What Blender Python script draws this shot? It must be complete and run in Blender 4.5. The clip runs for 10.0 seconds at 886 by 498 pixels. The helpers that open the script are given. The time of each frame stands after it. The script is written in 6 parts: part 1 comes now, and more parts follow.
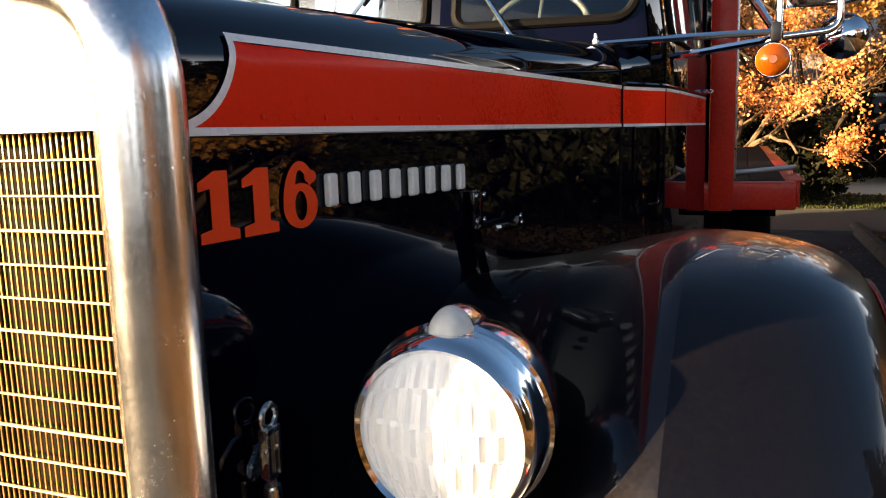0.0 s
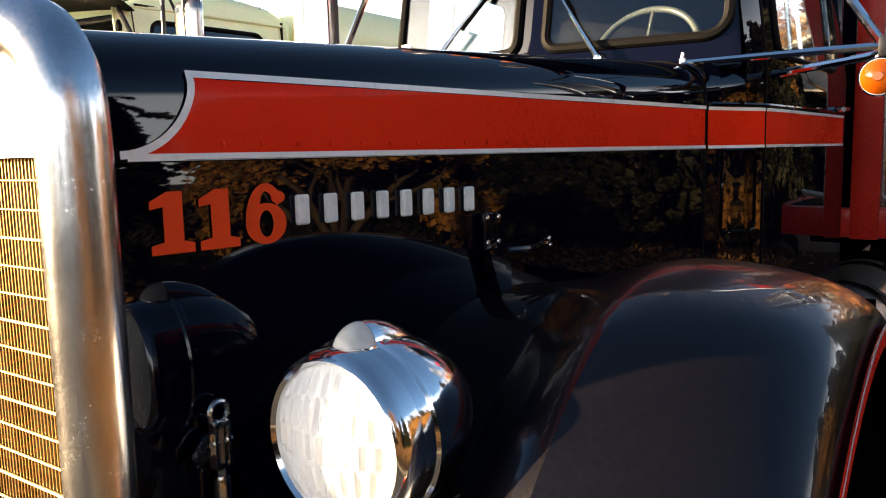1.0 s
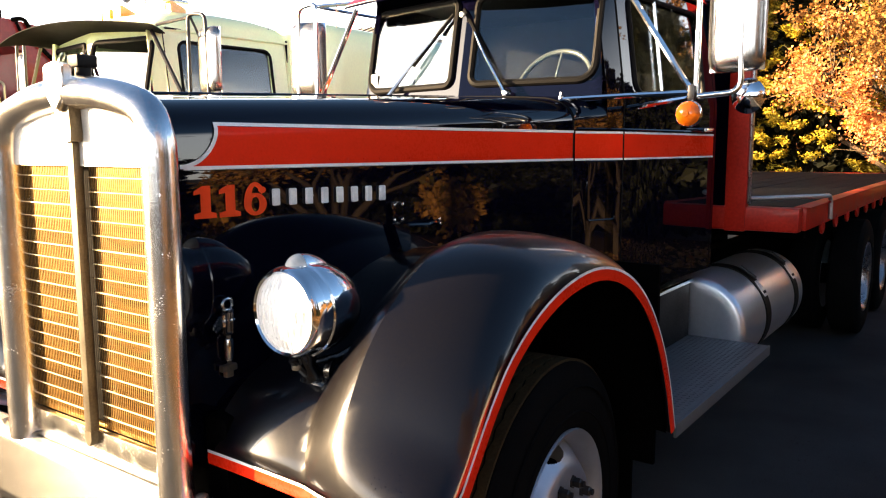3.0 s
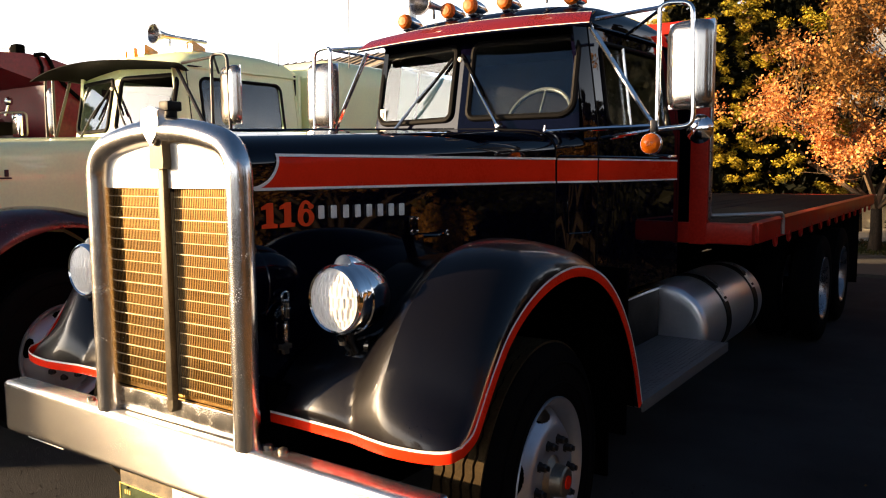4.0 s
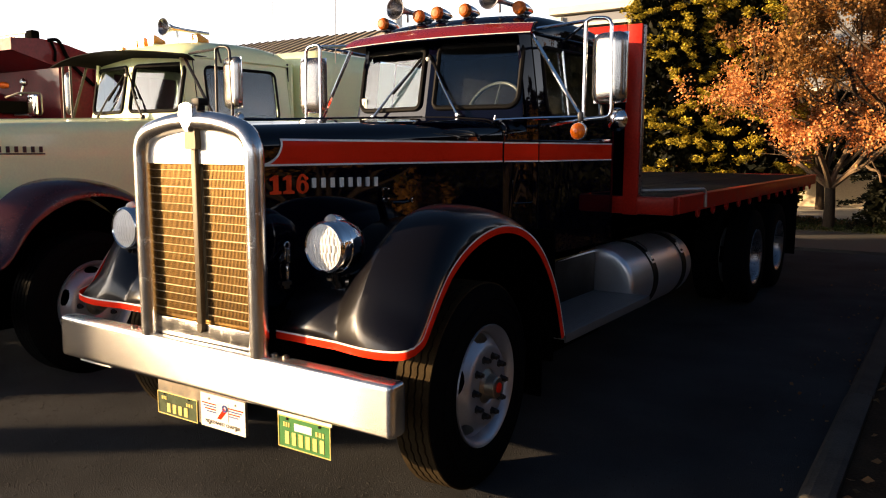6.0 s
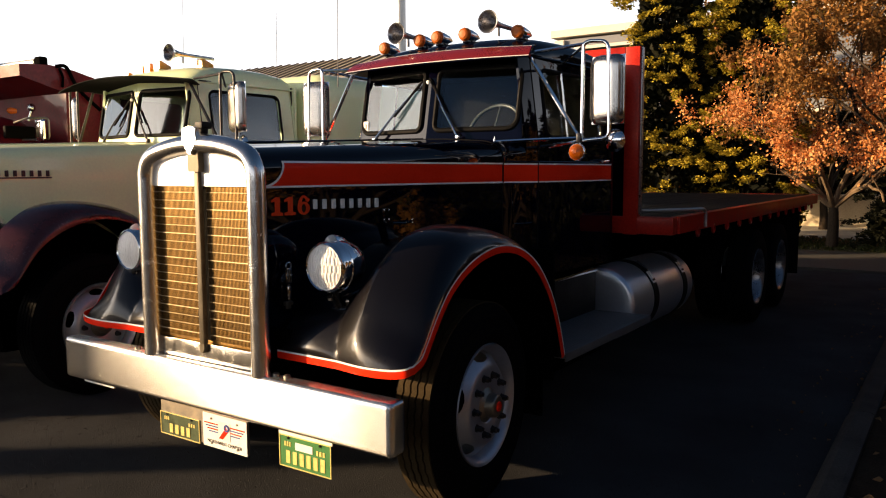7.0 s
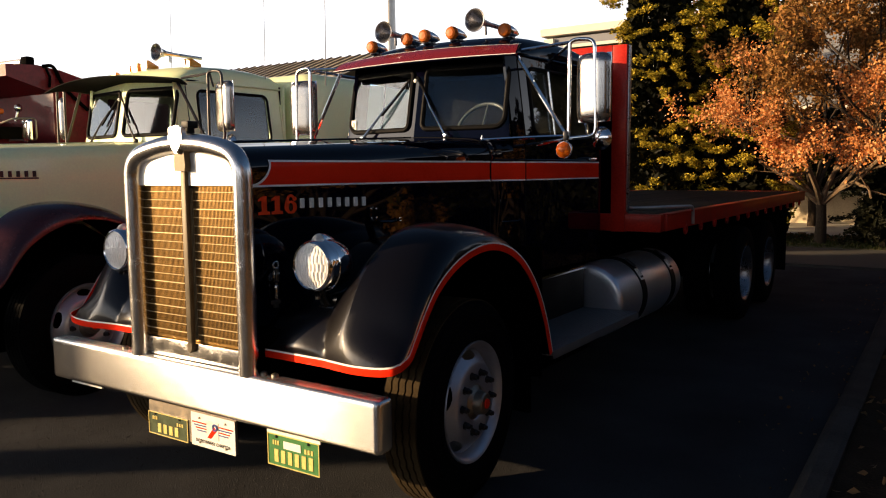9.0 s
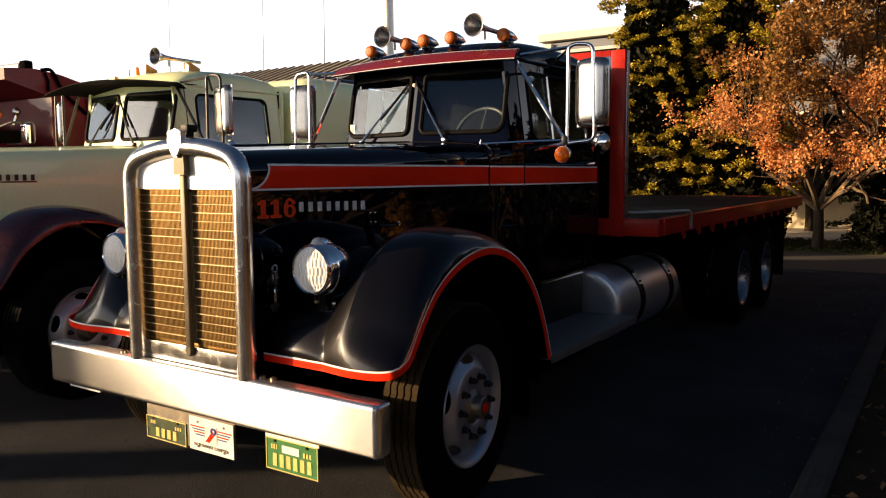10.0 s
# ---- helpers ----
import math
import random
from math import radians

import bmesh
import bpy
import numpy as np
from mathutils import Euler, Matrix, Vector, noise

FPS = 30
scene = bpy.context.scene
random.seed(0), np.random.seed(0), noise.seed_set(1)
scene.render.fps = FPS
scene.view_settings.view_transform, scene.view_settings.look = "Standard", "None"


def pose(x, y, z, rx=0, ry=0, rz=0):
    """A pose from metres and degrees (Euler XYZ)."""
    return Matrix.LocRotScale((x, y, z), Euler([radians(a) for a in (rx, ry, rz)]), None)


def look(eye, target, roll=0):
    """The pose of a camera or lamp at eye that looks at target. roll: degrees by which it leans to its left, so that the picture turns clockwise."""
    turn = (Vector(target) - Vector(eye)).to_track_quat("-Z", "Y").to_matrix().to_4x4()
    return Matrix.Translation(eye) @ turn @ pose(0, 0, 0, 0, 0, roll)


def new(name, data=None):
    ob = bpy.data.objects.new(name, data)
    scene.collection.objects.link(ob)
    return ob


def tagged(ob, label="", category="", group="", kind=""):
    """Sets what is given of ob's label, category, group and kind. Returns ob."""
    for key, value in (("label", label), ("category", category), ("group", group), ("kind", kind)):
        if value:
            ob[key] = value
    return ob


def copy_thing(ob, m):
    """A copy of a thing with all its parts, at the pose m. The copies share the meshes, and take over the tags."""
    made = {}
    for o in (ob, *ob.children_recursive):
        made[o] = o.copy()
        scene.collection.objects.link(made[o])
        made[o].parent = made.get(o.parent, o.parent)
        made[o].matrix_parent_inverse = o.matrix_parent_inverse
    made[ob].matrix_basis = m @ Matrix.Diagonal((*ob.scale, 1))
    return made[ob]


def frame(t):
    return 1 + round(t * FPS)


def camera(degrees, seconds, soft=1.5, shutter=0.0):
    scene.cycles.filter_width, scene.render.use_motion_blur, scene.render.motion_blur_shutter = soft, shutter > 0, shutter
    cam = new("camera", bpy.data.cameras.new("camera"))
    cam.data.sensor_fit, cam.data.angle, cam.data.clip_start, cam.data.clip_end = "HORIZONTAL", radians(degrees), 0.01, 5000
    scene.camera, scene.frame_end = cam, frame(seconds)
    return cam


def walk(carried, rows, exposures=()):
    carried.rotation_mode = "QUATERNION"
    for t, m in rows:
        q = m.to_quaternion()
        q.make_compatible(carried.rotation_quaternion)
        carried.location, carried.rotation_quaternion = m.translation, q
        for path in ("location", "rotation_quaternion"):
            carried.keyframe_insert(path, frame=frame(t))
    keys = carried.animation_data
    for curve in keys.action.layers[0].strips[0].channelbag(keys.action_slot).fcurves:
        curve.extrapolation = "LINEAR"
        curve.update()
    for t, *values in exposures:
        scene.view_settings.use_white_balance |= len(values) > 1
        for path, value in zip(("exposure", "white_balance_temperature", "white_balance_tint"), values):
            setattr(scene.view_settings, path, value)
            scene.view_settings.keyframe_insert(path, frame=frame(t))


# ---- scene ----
cam = camera(59.8, 10.0, 1.15)
PATH = [
    (0, (0.97, -0.642, 1.583), (0.249, 1.2, 1.288), -1.7),
    (0.5, (1.134, -0.573, 1.576), (0.175, 1.163, 1.322), -1.9),
    (1, (1.296, -0.526, 1.589), (0.156, 1.099, 1.346), -1.3),
    (1.5, (1.561, -0.564, 1.607), (0.328, 0.992, 1.367), -2.0),
    (2, (1.745, -0.698, 1.623), (0.536, 0.881, 1.411), -1.6),
    (2.5, (1.909, -0.924, 1.63), (0.778, 0.697, 1.325), -0.8),
    (2.7, (1.989, -1.01, 1.64), (0.818, 0.586, 1.355), -0.4),
    (3.8, (2.282, -1.584, 1.648), (1.169, 0.063, 1.432), 0.1),
    (4, (2.355, -1.685, 1.648), (1.22, -0.049, 1.449), -0.4),
    (4.5, (2.602, -1.929, 1.654), (1.451, -0.304, 1.477), -0.6),
    (5, (2.752, -2.188, 1.646), (1.674, -0.514, 1.454), -0.4),
    (5.5, (2.864, -2.326, 1.655), (1.77, -0.673, 1.392), -1.0),
    (6, (2.975, -2.374, 1.668), (1.872, -0.726, 1.411), 0.1),
    (6.2, (3.008, -2.39, 1.677), (1.902, -0.739, 1.452), 0.1),
    (7.5, (3.027, -2.398, 1.655), (1.91, -0.751, 1.457), -0.3),
    (8, (3.042, -2.404, 1.667), (1.935, -0.75, 1.467), -0.3),
    (8.5, (3.049, -2.398, 1.658), (1.94, -0.745, 1.463), -0.5),
    (9, (3.045, -2.393, 1.659), (1.946, -0.735, 1.456), -0.5),
    (9.5, (3.052, -2.393, 1.645), (1.953, -0.734, 1.45), -0.5),
    (10, (3.042, -2.399, 1.656), (1.947, -0.736, 1.465), -0.4),
]
walk(cam, [(t, look(eye, target, roll)) for t, eye, target, roll in PATH], [(0.0, 2.62, 7000, 11), (1.0, 2.75, 7000, 11), (2.0, 3.03, 7000, 11), (2.6, 3.38, 7000, 11), (3.8, 2.13, 6900, 13), (4.1, 1.75, 6900, 13), (4.6, 1.03, 6800, 14), (5.0, 0.70, 6800, 14), (5.5, 1.11, 6800, 14), (6.0, 1.55, 6800, 14), (6.3, 1.48, 6800, 14), (7.5, 1.00, 6800, 14), (10.0, 1.04, 6800, 14)])

# ---- world, sun ----
SUN_AZ, SUN_EL = 52.0, 10.5          # degrees: from the front of the trucks towards their right-hand side, and height
sun_from = Vector((-math.sin(radians(SUN_AZ)) * math.cos(radians(SUN_EL)), -math.cos(radians(SUN_AZ)) * math.cos(radians(SUN_EL)), math.sin(radians(SUN_EL))))
world = bpy.data.worlds.new("world")
scene.world = world
world.use_nodes = True
wn = world.node_tree
sky = wn.nodes.new("ShaderNodeTexSky")
sky.sky_type = "NISHITA"
sky.sun_disc = False
sky.sun_elevation = radians(SUN_EL)
sky.sun_rotation = radians(180 + SUN_AZ)
sky.air_density, sky.dust_density, sky.ozone_density = 1.0, 0.4, 3.2
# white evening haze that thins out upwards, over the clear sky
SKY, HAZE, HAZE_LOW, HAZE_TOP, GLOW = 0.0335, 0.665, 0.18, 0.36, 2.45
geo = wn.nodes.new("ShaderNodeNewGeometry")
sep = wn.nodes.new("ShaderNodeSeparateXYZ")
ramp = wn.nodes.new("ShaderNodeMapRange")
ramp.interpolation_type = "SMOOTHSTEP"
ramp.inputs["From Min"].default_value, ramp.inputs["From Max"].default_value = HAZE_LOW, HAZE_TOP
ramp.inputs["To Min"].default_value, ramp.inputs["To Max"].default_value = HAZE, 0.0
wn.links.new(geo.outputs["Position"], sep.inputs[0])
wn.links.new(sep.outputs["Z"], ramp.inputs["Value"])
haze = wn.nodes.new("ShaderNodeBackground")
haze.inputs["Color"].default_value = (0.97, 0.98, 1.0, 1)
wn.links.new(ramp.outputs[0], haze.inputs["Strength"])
# the haze glows round the low sun
dot = wn.nodes.new("ShaderNodeVectorMath")
dot.operation = "DOT_PRODUCT"
dot.inputs[1].default_value = sun_from
wn.links.new(geo.outputs["Position"], dot.inputs[0])
glow = wn.nodes.new("ShaderNodeMapRange")
glow.interpolation_type = "SMOOTHSTEP"
glow.inputs["From Min"].default_value, glow.inputs["From Max"].default_value = 0.92, 1.0
glow.inputs["To Max"].default_value = GLOW
wn.links.new(dot.outputs["Value"], glow.inputs["Value"])
warm = wn.nodes.new("ShaderNodeBackground")
warm.inputs["Color"].default_value = (1.0, 0.88, 0.72, 1)
wn.links.new(glow.outputs[0], warm.inputs["Strength"])
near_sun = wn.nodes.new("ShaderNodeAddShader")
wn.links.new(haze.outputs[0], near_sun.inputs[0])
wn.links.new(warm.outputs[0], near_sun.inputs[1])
both = wn.nodes.new("ShaderNodeAddShader")
wn.nodes["Background"].inputs["Strength"].default_value = SKY
wn.links.new(sky.outputs[0], wn.nodes["Background"].inputs[0])
wn.links.new(wn.nodes["Background"].outputs[0], both.inputs[0])
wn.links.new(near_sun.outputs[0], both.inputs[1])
wn.links.new(both.outputs[0], wn.nodes["World Output"].inputs[0])
sun = new("sun", bpy.data.lights.new("sun", "SUN"))
sun.data.energy, sun.data.angle, sun.data.color = 5.0, radians(0.6), (1.0, 0.71, 0.40)
sun.matrix_world = look(sun_from * 60, (0, 0, 0))


# ---- materials ----
def mat(name, color, rough=0.5, metal=0.0, var=0.15, scale=6.0, fine=90.0, bump=0.0, bump_scale=None, coat=0.0, rvar=0.08,
        rand=0.0, trans=0.0, ior=1.5, spec=0.5, color2=None, stretch=(1, 1, 1)):
    m = bpy.data.materials.new(name)
    m.use_nodes = True
    nt = m.node_tree
    N, L = nt.nodes, nt.links
    p = N["Principled BSDF"]
    tc = N.new("ShaderNodeTexCoord")
    mp = N.new("ShaderNodeMapping")
    mp.inputs["Scale"].default_value = stretch
    L.new(tc.outputs["Object"], mp.inputs["Vector"])
    n1, n2 = N.new("ShaderNodeTexNoise"), N.new("ShaderNodeTexNoise")
    for n, s in ((n1, scale), (n2, fine)):
        n.inputs["Scale"].default_value = s
        n.inputs["Detail"].default_value = 4
        L.new(mp.outputs[0], n.inputs["Vector"])
    add = N.new("ShaderNodeMath")
    add.operation = "ADD"
    L.new(n1.outputs["Fac"], add.inputs[0])
    L.new(n2.outputs["Fac"], add.inputs[1])
    rg = N.new("ShaderNodeMapRange")
    rg.inputs["From Min"].default_value, rg.inputs["From Max"].default_value = 0.65, 1.35
    L.new(add.outputs[0], rg.inputs["Value"])
    mix = N.new("ShaderNodeMix")
    mix.data_type = "RGBA"
    lo = [c * (1 - var) for c in color]
    hi = list(color2) if color2 else [min(1.0, c * (1 + var)) for c in color]
    mix.inputs["A"].default_value, mix.inputs["B"].default_value = (*lo, 1), (*hi, 1)
    L.new(rg.outputs[0], mix.inputs["Factor"])
    out = mix.outputs["Result"]
    if rand:
        oi = N.new("ShaderNodeObjectInfo")
        hs = N.new("ShaderNodeHueSaturation")
        vr = N.new("ShaderNodeMapRange")
        vr.inputs["To Min"].default_value, vr.inputs["To Max"].default_value = 1 - rand, 1 + rand
        L.new(oi.outputs["Random"], vr.inputs["Value"])
        L.new(vr.outputs[0], hs.inputs["Value"])
        L.new(out, hs.inputs["Color"])
        out = hs.outputs[0]
    L.new(out, p.inputs["Base Color"])
    rr = N.new("ShaderNodeMapRange")
    rr.inputs["To Min"].default_value, rr.inputs["To Max"].default_value = max(0.02, rough - rvar), min(1.0, rough + rvar)
    L.new(rg.outputs[0], rr.inputs["Value"])
    L.new(rr.outputs[0], p.inputs["Roughness"])
    p.inputs["Metallic"].default_value = metal
    p.inputs["Coat Weight"].default_value = coat
    p.inputs["Coat Roughness"].default_value = 0.02
    p.inputs["Transmission Weight"].default_value = trans
    p.inputs["IOR"].default_value = ior
    p.inputs["Specular IOR Level"].default_value = spec
    if bump:
        bp = N.new("ShaderNodeBump")
        bp.inputs["Strength"].default_value, bp.inputs["Distance"].default_value = bump, 0.01
        src = n2
        if bump_scale:
            src = N.new("ShaderNodeTexNoise")
            src.inputs["Scale"].default_value = bump_scale
            L.new(mp.outputs[0], src.inputs["Vector"])
        L.new(src.outputs["Fac"], bp.inputs["Height"])
        L.new(bp.outputs[0], p.inputs["Normal"])
    return m


def leaf_mat(name, colors, trans=0.35):
    """Foliage: a colour for each leaf out of a ramp, some light passing through."""
    m = bpy.data.materials.new(name)
    m.use_nodes = True
    N, L = m.node_tree.nodes, m.node_tree.links
    p = N["Principled BSDF"]
    geo, ramp = N.new("ShaderNodeNewGeometry"), N.new("ShaderNodeValToRGB")
    L.new(geo.outputs["Random Per Island"], ramp.inputs[0])
    els = ramp.color_ramp.elements
    for i, c in enumerate(colors):
        e = els[i] if i < 2 else els.new(0.5)
        e.position, e.color = i / (len(colors) - 1), (*c, 1)
    L.new(ramp.outputs[0], p.inputs["Base Color"])
    p.inputs["Roughness"].default_value = 0.6
    p.inputs["Specular IOR Level"].default_value = 0.12
    tl, mx = N.new("ShaderNodeBsdfTranslucent"), N.new("ShaderNodeMixShader")
    L.new(ramp.outputs[0], tl.inputs["Color"])
    mx.inputs[0].default_value = trans
    L.new(p.outputs[0], mx.inputs[1])
    L.new(tl.outputs[0], mx.inputs[2])
    L.new(mx.outputs[0], N["Material Output"].inputs["Surface"])
    return m


BLACK = mat("black_paint", (0.0013, 0.0012, 0.0054), 0.5, var=0.3, scale=3, fine=200, bump=0.004, bump_scale=7, coat=0.8, rvar=0.04, spec=0.0)
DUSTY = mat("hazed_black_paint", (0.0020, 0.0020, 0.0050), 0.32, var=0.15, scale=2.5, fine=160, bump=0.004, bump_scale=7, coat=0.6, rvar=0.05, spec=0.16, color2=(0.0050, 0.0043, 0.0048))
RED = mat("red_paint", (0.86, 0.029, 0.008), 0.30, var=0.06, scale=4, fine=120, bump=0.006, bump_scale=9, coat=0.07, spec=0.05)
ORANGE_RED = mat("decal_red", (0.93, 0.072, 0.014), 0.45, var=0.05, spec=0.12)
RED_OX = mat("worn_red_paint", (0.40, 0.012, 0.007), 0.40, var=0.3, scale=5, fine=60, bump=0.04, coat=0.08, spec=0.12, color2=(0.50, 0.024, 0.012))
WHITE = mat("white_line", (0.86, 0.86, 0.84), 0.3, var=0.04)
CREAM = mat("beige_paint", (0.86, 0.94, 0.55), 0.42, var=0.06, scale=2, fine=60, coat=0.5)
MAROON = mat("maroon_paint", (0.040, 0.0110, 0.0130), 0.20, var=0.2, scale=3, coat=0.4)
DUMP_RED = mat("dump_red_paint", (0.105, 0.007, 0.012), 0.40, var=0.35, scale=2.5, fine=30, bump=0.04, coat=0.16, spec=0.12)
CHROME = mat("chrome", (0.86, 0.86, 0.87), 0.09, 1.0, var=0.05, scale=5, fine=350, bump=0.01, bump_scale=160, rvar=0.05)
CHROME2 = mat("worn_chrome", (0.66, 0.65, 0.62), 0.20, 1.0, var=0.22, scale=14, fine=300, bump=0.05, bump_scale=300, rvar=0.12)
ALU = mat("brushed_aluminium", (0.78, 0.76, 0.72), 0.40, 0.55, var=0.08, scale=3, fine=160, bump=0.02, rvar=0.08)
SHELL_METAL = mat("polished_surround_metal", (0.80, 0.79, 0.78), 0.23, 1.0, var=0.10, scale=16, fine=220, bump=0.012, bump_scale=200, rvar=0.05)
BUMPER = mat("polished_bumper_aluminium", (0.80, 0.79, 0.77), 0.25, 1.0, var=0.03, scale=1.2, fine=20, rvar=0.015, stretch=(0.5, 1, 1))
bumper_grain = BUMPER.node_tree.nodes.new("ShaderNodeCombineXYZ")      # polished almost lengthwise: highlights spread upright
bumper_grain.inputs["X"].default_value = -0.14
bumper_grain.inputs["Y"].default_value = bumper_grain.inputs["Z"].default_value = 0.7071
BUMPER.node_tree.links.new(bumper_grain.outputs[0], BUMPER.node_tree.nodes["Principled BSDF"].inputs["Tangent"])
BUMPER.node_tree.nodes["Principled BSDF"].inputs["Anisotropic"].default_value = 0.9
TANK = mat("tank_aluminium", (0.74, 0.76, 0.80), 0.33, 0.85, var=0.06, scale=3, fine=60, rvar=0.04)
SILVER = mat("silver_wheel_paint", (0.46, 0.49, 0.55), 0.38, 0.7, var=0.07, scale=4, fine=40, rvar=0.03)
STEEL = mat("bare_steel", (0.30, 0.29, 0.27), 0.42, 0.9, var=0.35, scale=22, fine=140, bump=0.08, color2=(0.36, 0.30, 0.22))
DULL = mat("dull_bar_metal", (0.075, 0.062, 0.042), 0.5, 0.6, var=0.35, scale=12, fine=140, bump=0.04)
BRASS = mat("grille_metal", (0.28, 0.160, 0.042), 0.42, 0.7, var=0.35, scale=9, fine=120)
GOLD = mat("grille_bar_metal", (0.86, 0.72, 0.46), 0.38, 0.5, var=0.12, scale=9, fine=120)
NAME = mat("raised_bar_metal", (0.90, 0.88, 0.82), 0.35, 0.0, var=0.10, scale=30, fine=160)
ARM = mat("dark_arm_paint", (0.012, 0.010, 0.010), 0.35, 0.1, var=0.2)
CORE = mat("radiator_core", (0.004, 0.003, 0.0015), 0.8, 0.2, var=0.4, scale=30, fine=260, bump=0.2, spec=0.1)
RUBBER = mat("tyre_rubber", (0.0034, 0.0034, 0.0036), 0.85, var=0.3, scale=9, fine=120, bump=0.1, spec=0.05)
TREAD = mat("dusty_tread_rubber", (0.042, 0.030, 0.016), 0.9, var=0.35, scale=14, fine=130, bump=0.15, spec=0.05)
SEAL = mat("rubber_seal", (0.003, 0.003, 0.0035), 0.6, var=0.2, spec=0.08)
# near-black: shade under the trucks and in the arches is in this colour
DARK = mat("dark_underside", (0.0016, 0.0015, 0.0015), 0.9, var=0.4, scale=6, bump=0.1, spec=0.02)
PLATE_STEEL = mat("step_plate", (0.135, 0.145, 0.15), 0.55, 0.4, var=0.25, scale=9, fine=90, bump=0.06)
DECK = mat("dark_deck_planks", (0.008, 0.008, 0.0085), 0.8, var=0.4, scale=3, fine=60, bump=0.25, rand=0.3, stretch=(6, 1, 6), spec=0.06)
VINYL = mat("cab_vinyl", (0.004, 0.004, 0.0045), 0.8, var=0.2, bump=0.03, spec=0.06)
IVORY = mat("steering_wheel_plastic", (0.075, 0.08, 0.072), 0.35, var=0.08)
HOUSING = mat("mirror_housing_metal", (0.40, 0.385, 0.37), 0.20, 0.9, var=0.10, scale=6, fine=14, rvar=0.05)
GLASS = mat("window_glass", (0.68, 0.81, 0.93), 0.02, var=0.01, trans=1.0, ior=1.5, rvar=0.0)
GLASS_GREY = mat("grey_window_glass", (0.22, 0.28, 0.32), 0.02, var=0.01, trans=1.0, ior=1.95, rvar=0.0)
# nearly opaque white: the reflector's glare is put into the lens colour
LENS = mat("glare_white_lens", (0.95, 0.96, 0.96), 0.03, var=0.02, trans=0.10, ior=1.45, bump=0.25, bump_scale=38, rvar=0.01, stretch=(3, 1, 0.5))
MARKER_GLASS = mat("marker_glass", (0.90, 0.86, 0.78), 0.06, var=0.1, scale=40, trans=0.25, ior=1.45, rvar=0.02)
CASTING = mat("black_casting_paint", (0.004, 0.004, 0.005), 0.25, 0.0, var=0.3, scale=20, coat=0.5, spec=0.3)
VISOR_RED = mat("glossy_red_paint", (0.17, 0.010, 0.008), 0.3, var=0.06, scale=4, fine=120, coat=1.0, spec=0.2)
HORN = mat("dull_horn_metal", (0.30, 0.30, 0.32), 0.30, 0.9, var=0.2, scale=8, fine=90)
MIRROR = mat("mirror_glass", (0.88, 0.88, 0.88), 0.02, 1.0, var=0.02, rvar=0.01)
AMBER = mat("amber_lens", (0.80, 0.15, 0.008), 0.18, var=0.12, scale=30, trans=0.25, ior=1.4, coat=0.5)
AMBER_D = mat("dark_amber_lens", (0.46, 0.105, 0.012), 0.45, var=0.2, scale=30, trans=0.05, coat=0.0, spec=0.25)
AMBER_Y = mat("yellow_amber_lens", (0.74, 0.29, 0.012), 0.25, var=0.2, scale=30, coat=0.3)
GREEN_PL = mat("green_plate_paint", (0.045, 0.17, 0.05), 0.35, var=0.2, scale=25, coat=0.2)
GREEN_DK = mat("dark_green_plate_paint", (0.035, 0.055, 0.02), 0.4, var=0.4, scale=25)
YELLOW = mat("plate_yellow", (0.62, 0.50, 0.16), 0.4, var=0.15, scale=40)
PLATE_WH = mat("white_plate_paint", (0.75, 0.74, 0.70), 0.35, var=0.06, scale=25)
BLUE = mat("plate_blue", (0.03, 0.05, 0.22), 0.4, var=0.1)
INK = mat("black_ink", (0.004, 0.004, 0.004), 0.5, var=0.1, spec=0.15)
ASPHALT = mat("asphalt", (0.043, 0.0440, 0.0470), 0.9, var=0.5, scale=1.3, fine=160, bump=0.8, bump_scale=150, rvar=0.05, spec=0.03)
GRIT = mat("asphalt_grit", (0.038, 0.036, 0.034), 0.9, var=0.5, scale=40, fine=160, spec=0.05)
CONCRETE = mat("kerb_concrete", (0.060, 0.055, 0.048), 0.85, var=0.45, scale=5, fine=90, bump=0.35, rand=0.15, spec=0.08)
MULCH = mat("bark_mulch", (0.040, 0.027, 0.017), 0.95, var=0.5, scale=5, fine=70, bump=1.0, bump_scale=45, spec=0.05)
GRASS_SOIL = mat("lawn_soil", (0.035, 0.035, 0.014), 0.95, var=0.4, scale=3, fine=70, bump=0.8)
GRASS = leaf_mat("grass_blades", [(0.03, 0.045, 0.012), (0.05, 0.065, 0.018), (0.08, 0.075, 0.025)])
BARK = mat("tree_bark", (0.042, 0.031, 0.022), 0.9, var=0.5, scale=9, fine=70, bump=0.6, stretch=(1, 1, 0.3), spec=0.1)
LEAF_CEDAR = leaf_mat("cedar_foliage", [(0.07, 0.058, 0.006), (0.31, 0.235, 0.018), (0.62, 0.46, 0.06)], 0.15)
# near-black leaves: shade on and inside the foliage is in their colour
LEAF_SHADE = leaf_mat("shade_toned_foliage", [(0.003, 0.004, 0.002), (0.006, 0.007, 0.003), (0.011, 0.011, 0.004)], 0.03)
LEAF_MAPLE = leaf_mat("maple_leaves", [(0.26, 0.080, 0.024), (0.66, 0.25, 0.07), (0.42, 0.15, 0.04), (0.82, 0.44, 0.19)], 0.25)
# lit copy of the bark: sun on the maple's limbs is in the tone
BARK_LIT = mat("sunlit_maple_bark", (0.15, 0.105, 0.065), 0.9, var=0.4, scale=9, fine=70, bump=0.4, stretch=(1, 1, 0.3), spec=0.1)
LEAF_BROWN = leaf_mat("brown_leaves", [(0.13, 0.060, 0.016), (0.40, 0.19, 0.055), (0.11, 0.065, 0.018)], 0.25)
